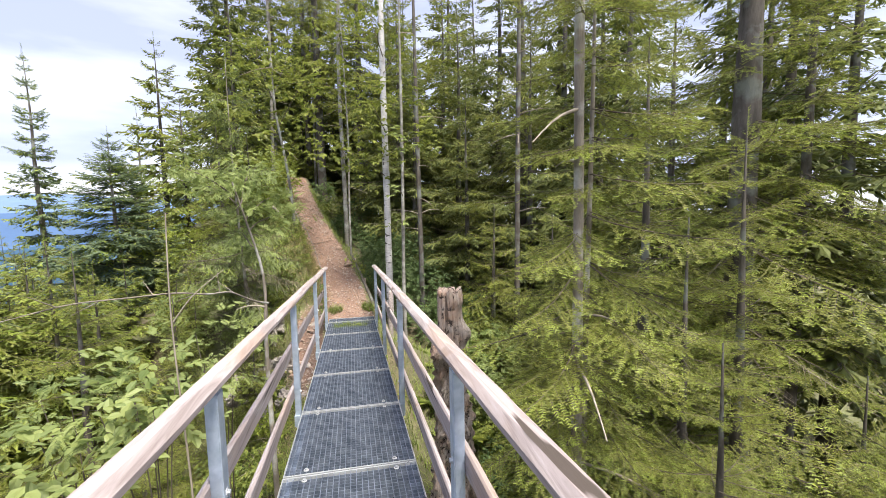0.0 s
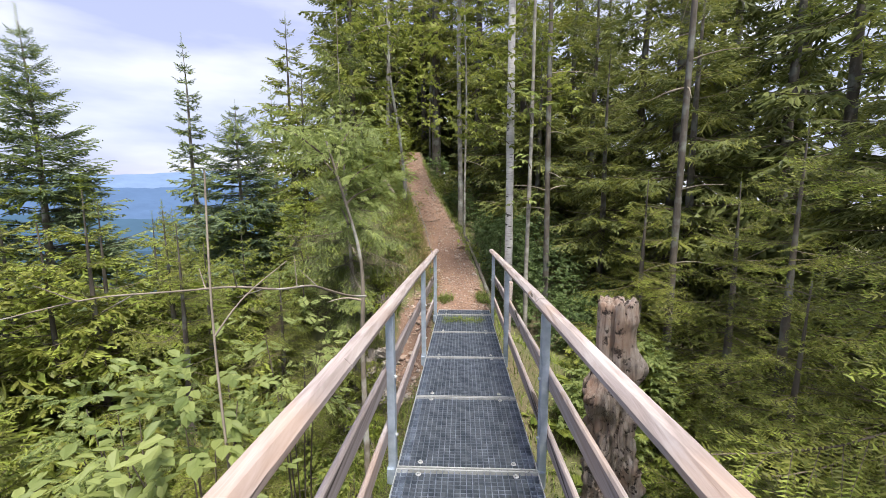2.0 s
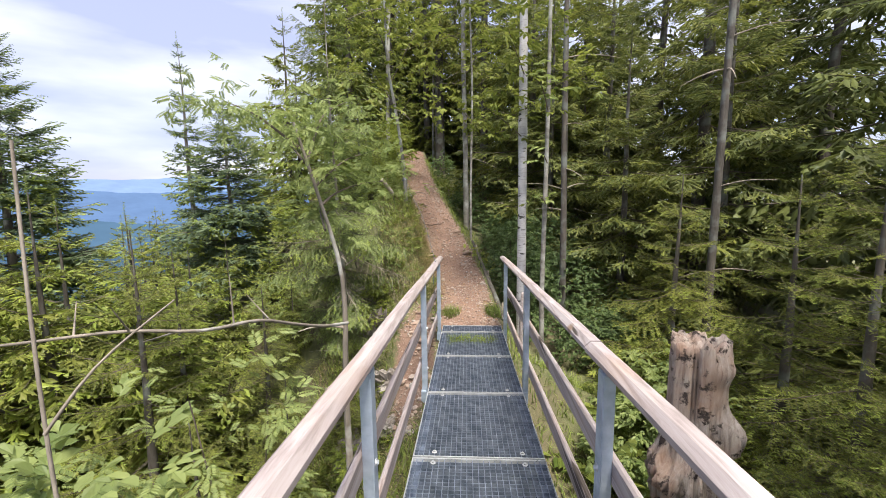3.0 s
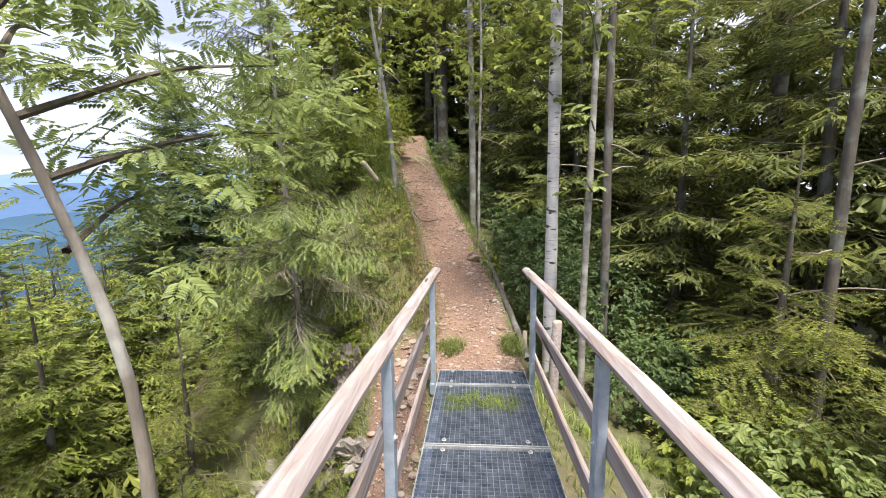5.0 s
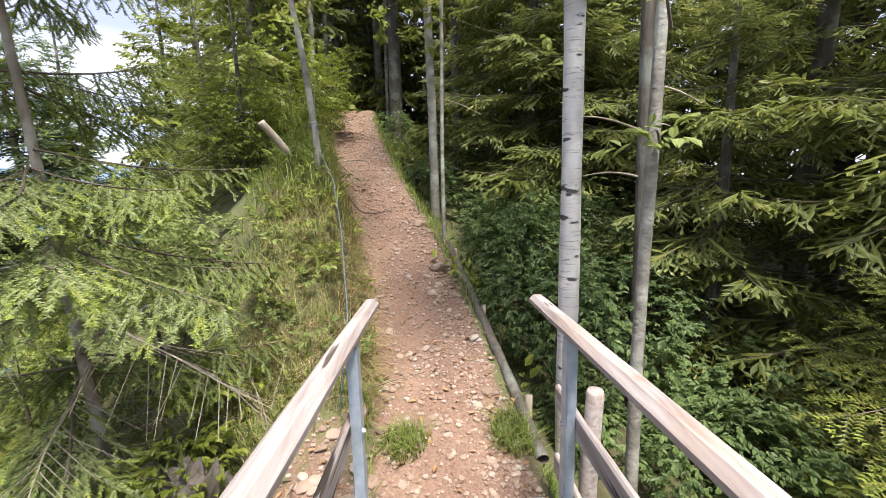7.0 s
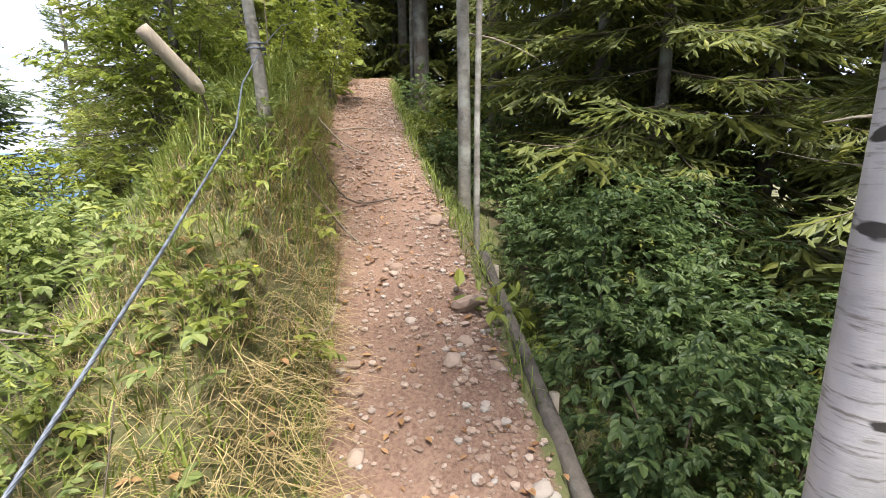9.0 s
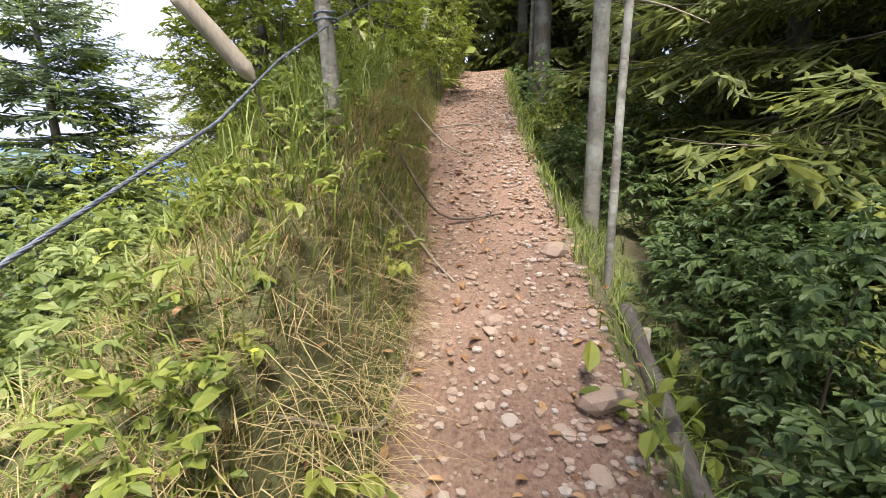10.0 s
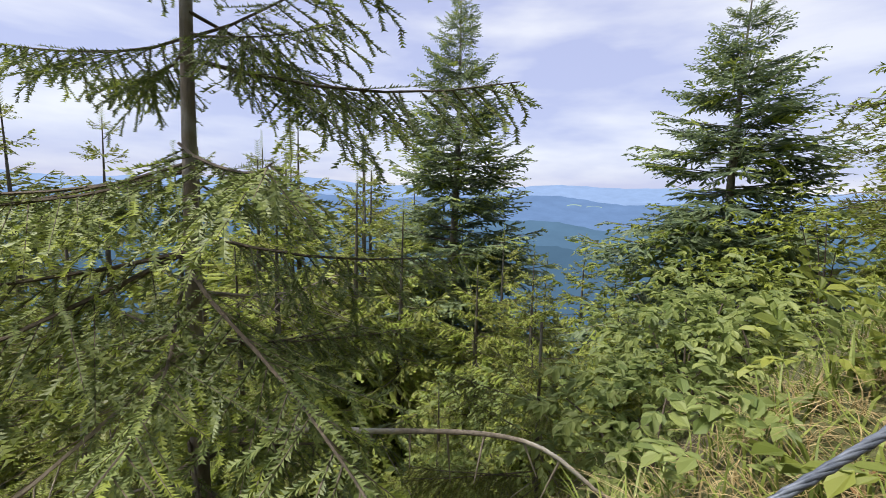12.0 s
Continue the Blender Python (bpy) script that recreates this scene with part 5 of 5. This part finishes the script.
# wire rope handline, three twisted strands
rope = thing("wire_rope", "twisted grey steel wire rope used as a handline", "rope")
rp = curve_points([(-0.508, -0.20, 0.62), (-0.512, 0.091, 0.921), (-0.678, 0.829, 1.25), (-0.856, 1.496, 1.53), (-1.054, 1.967, 1.756), (-1.275, 2.713, 2.10), (-1.47, 3.5, 2.44), (-2.24, 6.75, 3.5)], 420)
length = np.r_[0, np.cumsum(np.linalg.norm(np.diff(rp, axis=0), axis=1))]
tg = np.gradient(rp, axis=0)
tg /= np.linalg.norm(tg, axis=1)[:, None]
sa = np.cross(tg, UP)
sa /= np.linalg.norm(sa, axis=1)[:, None]
sb_ = np.cross(tg, sa)
for k in range(5):
    ph = length * 2 * math.pi / 0.075 + k * 2 * math.pi / 5
    part("strand", Soup().add(*tube(rp + 0.0022 * (np.cos(ph)[:, None] * sa + np.sin(ph)[:, None] * sb_), np.full(420, 0.0018), 6)).mesh("strand", [ROPE], True), rope)
ka = np.linspace(0, 4 * math.pi, 60)
part("loop", Soup().add(*tube(np.stack([-1.25 + 0.05 * np.cos(ka), 2.56 + 0.05 * np.sin(ka), 2.02 + 0.004 * ka], -1), np.full(60, 0.006), 6)).mesh("loop", [ROPE], True), rope, "rope loop tied round the trunk")

# timber edge along the right of the path
beam = tagged(new("timber_edging"), "weathered squared timber along the path edge", "timber")
bp = curve_points([(0.47, 0.30, -0.02), (0.40, 0.9, 0.13), (0.27, 1.6, 0.38), (0.14, 2.2, 0.62), (0.06, 2.6, 0.78), (0.04, 2.7, 0.82)], 22)
part("timber", Soup().add(*tube(bp, np.full(22, 0.038) * (1 + 0.06 * np.sin(np.arange(22) * 1.9)), 10)).mesh("timber", [BARK], True), beam)
for k, (x, y, z) in enumerate(((0.49, 0.75, 0.06), (0.30, 1.7, 0.38), (0.11, 2.6, 0.72))):
    part("stake", Soup().add(*tube([(x, y, z - 0.5), (x, y, z + 0.06), (x, y, z + 0.065)], [0.02, 0.024, 0.0], 8)).mesh("stake", [TWIG_GREY], True), beam, "wooden stake")


# ---- grass and herbs ----
def blades(n, x, y, z, tall, seed, lean=0.5, width=0.006, flow=None):
    """Curved grass blades, three faces each."""
    r = np.random.default_rng(seed)
    az = r.uniform(0, 2 * np.pi, n) if flow is None else flow + r.normal(0, 0.6, n)
    h = tall * r.uniform(0.5, 1.3, n)
    ln = lean * r.uniform(0.4, 1.5, n)
    dx, dy = np.cos(az), np.sin(az)
    wx, wy = -dy * width, dx * width
    rows = []
    for t, w in ((0, 1), (0.45, 0.8), (0.8, 0.5), (1, 0)):
        cx, cy = x + dx * h * ln * t * t, y + dy * h * ln * t * t
        cz = z + h * (t - 0.45 * ln * t ** 2.4)
        rows.append((np.stack([cx - wx * w, cy - wy * w, cz], -1), np.stack([cx + wx * w, cy + wy * w, cz], -1)))
    v = np.stack([rows[0][0], rows[0][1], rows[1][0], rows[1][1], rows[2][0], rows[2][1], rows[3][0]], 1)
    base = (np.arange(n) * 7)[:, None]
    quads = np.concatenate([base + np.array([0, 1, 3, 2]), base + np.array([2, 3, 5, 4])])
    tris = base + np.array([4, 5, 6])
    return v.reshape(-1, 3), quads, tris


def grass_patch(name, label, n, region, tall, mat, seed, lean=0.5, width=0.004, clump=0.0, flow=None):
    r = np.random.default_rng(seed)
    x0, x1, y0, y1, keep = region
    x, y = r.uniform(x0, x1, n * 3), r.uniform(y0, y1, n * 3)
    if clump:
        x = np.round(x / clump) * clump + r.normal(0, clump * 0.22, n * 3) + 0.3 * clump * np.sin(np.round(y / clump) * 5)
        y = np.round(y / clump) * clump + r.normal(0, clump * 0.22, n * 3)
    d = x - np.interp(y, PATH_Y, PATH_X)
    ok = keep(x, y, d)
    x, y = x[ok][:n], y[ok][:n]
    v, q, t = blades(len(x), x, y, height(x, y) - 0.01, tall, seed + 1, lean, width, flow)
    s = Soup().add(v, q)
    s.f.append(t)
    s.s.append(np.zeros(len(t), int))
    return tagged(new(name, s.mesh(name, [mat])), label, "grass", "", "stuff")


def off_rubble(x, y):
    return ((x + 0.76) / 0.30) ** 2 + ((y + 0.35) / 0.95) ** 2 > 1


def on_bank(x, y, d):
    return (d < -0.40) & (d > -1.55) & (y > 0.5)


grass_patch("grass", "green grass on the bank beside the path", 15000, (-4.5, 0.5, 0.5, 9.0, on_bank), 0.16, GRASS, 400, 0.7, 0.0032)
grass_patch("dry_grass", "matted dry straw-coloured grass on the bank", 24000, (-3.2, 0.3, 0.45, 5.5, lambda x, y, d: on_bank(x, y, d) & (d > -1.3)), 0.105, GRASS_DRY, 402, 1.3, 0.0016, 0.11)
grass_patch("dry_grass", "dry grass hanging over the path edge", 8000, (-2.5, 0.2, 0.7, 5.0, lambda x, y, d: (d < -0.42) & (d > -0.72)), 0.15, GRASS_DRY, 404, 1.7, 0.0017, 0.0, -0.4)
grass_patch("tall_grass", "tall green grass along the bank crest", 3400, (-4.0, 0.0, 2.0, 9.0, lambda x, y, d: (d < -0.5) & (d > -1.3)), 0.36, GRASS, 406, 0.45, 0.0036, 0.16)
grass_patch("grass", "grass along the shaded path edge", 6000, (-2.6, 1.2, 1.6, 8.0, lambda x, y, d: (d > 0.36) & (d < 1.1)), 0.17, GRASS, 408, 0.7, 0.0035, 0.14)
grass_patch("grass", "green grass on the steep slope under the bridge", 12000, (-3.6, 2.6, -7.0, 0.2, lambda x, y, d: ((d < -0.42) | (d > 0.42)) & off_rubble(x, y)), 0.17, GRASS, 410, 0.7, 0.006)
grass_patch("grass", "tufts of grass at the bridge end", 1400, (-0.6, 0.6, 0.15, 0.75, lambda x, y, d: (((x + 0.30) ** 2 + (y - 0.36) ** 2) < 0.016) | (((x - 0.33) ** 2 + (y - 0.40) ** 2) < 0.02) | ((x > 0.46) & (y < 0.5))), 0.14, GRASS, 412, 0.7, 0.003)
grass_patch("grass", "short grass on the bank below the bridge end", 9000, (-2.3, -0.45, -3.2, 0.7, lambda x, y, d: (d < -0.45) & off_rubble(x, y)), 0.15, GRASS, 416, 0.8, 0.0045)
grass_patch("dry_grass", "dry grass on the bank below the bridge end", 5000, (-2.3, -0.6, -2.2, 0.9, lambda x, y, d: (d < -0.55) & off_rubble(x, y)), 0.115, GRASS_DRY, 418, 1.2, 0.0019, 0.12)
# grass caught on the grating
gv, gqd, gt = blades(420, *(lambda r: (r.uniform(-0.30, 0.26, 420), r.normal(-0.72, 0.075, 420)))(np.random.default_rng(414)), np.full(420, 0.055), 0.07, 415, 1.4, 0.0022)
gs = Soup().add(gv, gqd)
gs.f.append(gt)
gs.s.append(np.zeros(len(gt), int))
tagged(new("loose_grass", gs.mesh("loose_grass", [GRASS])), "loose grass lying on the deck grating", "grass", "", "stuff")

# broad-leaved herbs on the bank
r_h = np.random.default_rng(420)
for k in range(84):
    y = float(r_h.uniform(0.8, 6.0))
    x = float(np.interp(y, PATH_Y, PATH_X) - r_h.uniform(0.5, 1.3))
    t = thing("herb", "small leafy green herb on the bank", "plant", pose(x, y, gz(x, y)), "bank herbs")
    c = r_h.normal(0, 0.05, (9, 3)) + [0, 0, 0.09]
    part("foliage", foliage(Soup(), c, 0.085, 430 + k, SPRIGS, 0, 0.4, (0, 0)).mesh("foliage", [LEAF if k % 3 else LEAF_PALE]), t)
    part("stem", Soup().add(*tube([(0, 0, -0.02), (0.004, 0, 0.06), (0.0, 0.004, 0.13)], [0.003, 0.0025, 0.001], 5)).mesh("stem", [GRASS]), t)
for k, (x, y) in enumerate(((0.47, 1.05), (0.30, 2.75), (0.36, 2.6), (0.04, 2.05))):
    t = thing("dock_plant", "broad-leaved green plant at the path edge", "plant", pose(x, y, gz(x, y)), "edge plants")
    part("foliage", foliage(Soup(), r_h.normal(0, 0.03, (7, 3)) + [0, 0, 0.06], 0.2, 470 + k, [sprig(80, 3, OVAL)], 0, 0.5).mesh("foliage", [LEAF]), t)
# one yellow flower on the bank
flower = thing("buttercup", "small yellow flower on a thin stem", "flower", pose(-0.86, 1.52, gz(-0.86, 1.52)))
part("stem", Soup().add(*tube([(0, 0, -0.01), (0.006, 0, 0.08), (0.01, 0.004, 0.16)], [0.0016, 0.0014, 0.001], 5)).mesh("stem", [GRASS]), flower)
YELLOW, yn, yl, yp = material("yellow_petals")
yl.new(ramp(yn, yl, tex_noise(yn, yl, 90.0), [(0.3, (0.75, 0.50, 0.02)), (0.7, (0.85, 0.66, 0.05))]), yp.inputs["Base Color"])
petal = Soup().add(*spread(*leaf_shape(0.9, 0.15), np.zeros((1, 3)), frames(np.array([0.0]), np.array([0.35])), [0.011])).mesh("petal", [YELLOW])
for k in range(5):
    part("petal", petal, flower, "", pose(0.01, 0.004, 0.16, 0, 0, 72 * k))
# ferns under the trees
FROND = pinnate(9)
for k, (x, y) in enumerate(((1.55, -2.0), (1.9, -2.7), (1.35, -1.4), (1.7, -0.6), (2.2, -3.3))):
    t = thing("fern", "bright green fern under the trees", "fern", pose(x, y, gz(x, y)), "ferns")
    a = np.linspace(0, 6.28, 9, endpoint=False) + k
    part("foliage", Soup().add(*spread(*FROND, np.zeros((9, 3)), frames(a, np.full(9, 0.55)), r_h.uniform(0.45, 0.7, 9))).mesh("fronds", [LEAF]), t)

# ---- stones ----
def pebble(seed, sub=2):
    bm = bmesh.new()
    bmesh.ops.create_icosphere(bm, subdivisions=sub, radius=0.5)
    for v in bm.verts:
        k = 1 + 0.28 * noise.noise(v.co * 2.1 + Vector((seed * 3.1, 0, 0))) + 0.10 * noise.noise(v.co * 5 + Vector((0, seed, 0)))
        v.co *= k
        v.co.z *= 0.62
    return bm_mesh(bm, "stone", STONE, sub > 2)


peb = [pebble(k, 2 if k else 3) for k in range(7)]
low = [np.array([v.co[:] for v in pebble(20 + k, 1).vertices]) for k in range(4)]
low_f = np.array([p.vertices[:] for p in pebble(20, 1).polygons])
r_s = np.random.default_rng(500)
# gravel: far too many to count
s = Soup()
n = 7000
y = r_s.uniform(-0.05, 8.5, n)
off = r_s.uniform(-0.40, 0.42, n)
off = np.where(r_s.uniform(0, 1, n) < 0.3, r_s.uniform(0.12, 0.42, n), off)
x = np.interp(y, PATH_Y, PATH_X) + off
x[:900], y[:900] = r_s.normal(-0.74, 0.17, 900), r_s.uniform(-1.3, 0.5, 900)
size = 0.010 + 0.026 * r_s.uniform(0, 1, n) ** 2.4
org = np.stack([x, y, height(x, y) + size * 0.12], -1)
ax = frames(r_s.uniform(0, 6.28, n), r_s.normal(0, 0.2, n))
for k in range(4):
    p = np.arange(n) % 4 == k
    s.add(*spread(low[k], low_f, org[p], tuple(a[p] for a in ax), size[p] * 1.3))
tagged(new("gravel", s.mesh("gravel", [STONE])), "pale loose gravel on the path", "gravel", "", "stuff")
# fallen leaves
s = Soup()
n = 1500
y = r_s.uniform(-0.02, 9.0, n)
x = np.interp(y, PATH_Y, PATH_X) + r_s.uniform(-1.0, 0.5, n)
v, f = spread(*OVAL, np.stack([x, y, height(x, y) + 0.008], -1), frames(r_s.uniform(0, 6.28, n), r_s.normal(0, 0.25, n)), r_s.uniform(0.02, 0.055, n))
tagged(new("leaf_litter", s.add(v, f).mesh("leaf_litter", [LITTER])), "brown fallen leaves on the path and bank", "leaves", "", "stuff")
# roots across the path
for k, pts in enumerate([[(-1.25, 3.0), (-0.95, 3.2), (-0.62, 3.32)], [(-1.75, 4.2), (-1.2, 4.15), (-0.85, 3.95)], [(-0.85, 1.55), (-0.72, 1.9), (-0.78, 2.3)], [(-1.05, 2.6), (-0.88, 2.85), (-0.72, 2.7)], [(-1.5, 4.75), (-1.2, 4.85), (-1.0, 4.7)]]):
    p = curve_points([(a, b, gz(a, b) + (0.004 if i != 1 else 0.014)) for i, (a, b) in enumerate(pts)], 12)
    tagged(new("root", Soup().add(*tube(p, 0.007 * np.sin(np.linspace(0.4, 2.9, 12)) + 0.002, 7)).mesh("root", [TWIG_GREY if k != 0 else TWIG], True)), "exposed tree root crossing the earth path", "root", "path roots")
# larger stones that can be told apart: parts of the ground
NAMED_STONES = [(-0.136, 1.816, 0.085), (-0.05, 2.18, 0.17), (-0.07, 1.94, 0.07), (-0.48, 2.46, 0.09), (-0.27, 2.99, 0.15), (-0.19, 1.20, 0.07), (0.22, 0.75, 0.10), (0.18, 1.3, 0.09), (-0.62, 0.55, 0.16), (-0.35, 2.05, 0.06)]
spots = NAMED_STONES + [(float(np.interp(yy, PATH_Y, PATH_X) + o), float(yy), float(z)) for yy, o, z in zip(r_s.uniform(0.02, 5.5, 190), r_s.choice([-1, 1], 190) * r_s.uniform(0.03, 0.40, 190), 0.022 + 0.045 * r_s.uniform(0, 1, 190) ** 2)]
spots += [(float(a), float(b), float(c)) for a, b, c in zip(r_s.normal(-0.76, 0.14, 110), r_s.uniform(-1.3, 0.5, 110), 0.035 + 0.085 * r_s.uniform(0, 1, 110) ** 1.6)]
for k, (x, y, d) in enumerate(spots):
    part("stone", peb[k % 7], ground, "", pose(x, y, gz(x, y) + d * 0.03, float(r_s.normal(0, 10)), float(r_s.normal(0, 10)), float(r_s.uniform(0, 360))) @ Matrix.Diagonal((d * float(r_s.uniform(0.8, 1.35)), d, d * float(r_s.uniform(0.6, 1.0)), 1)))
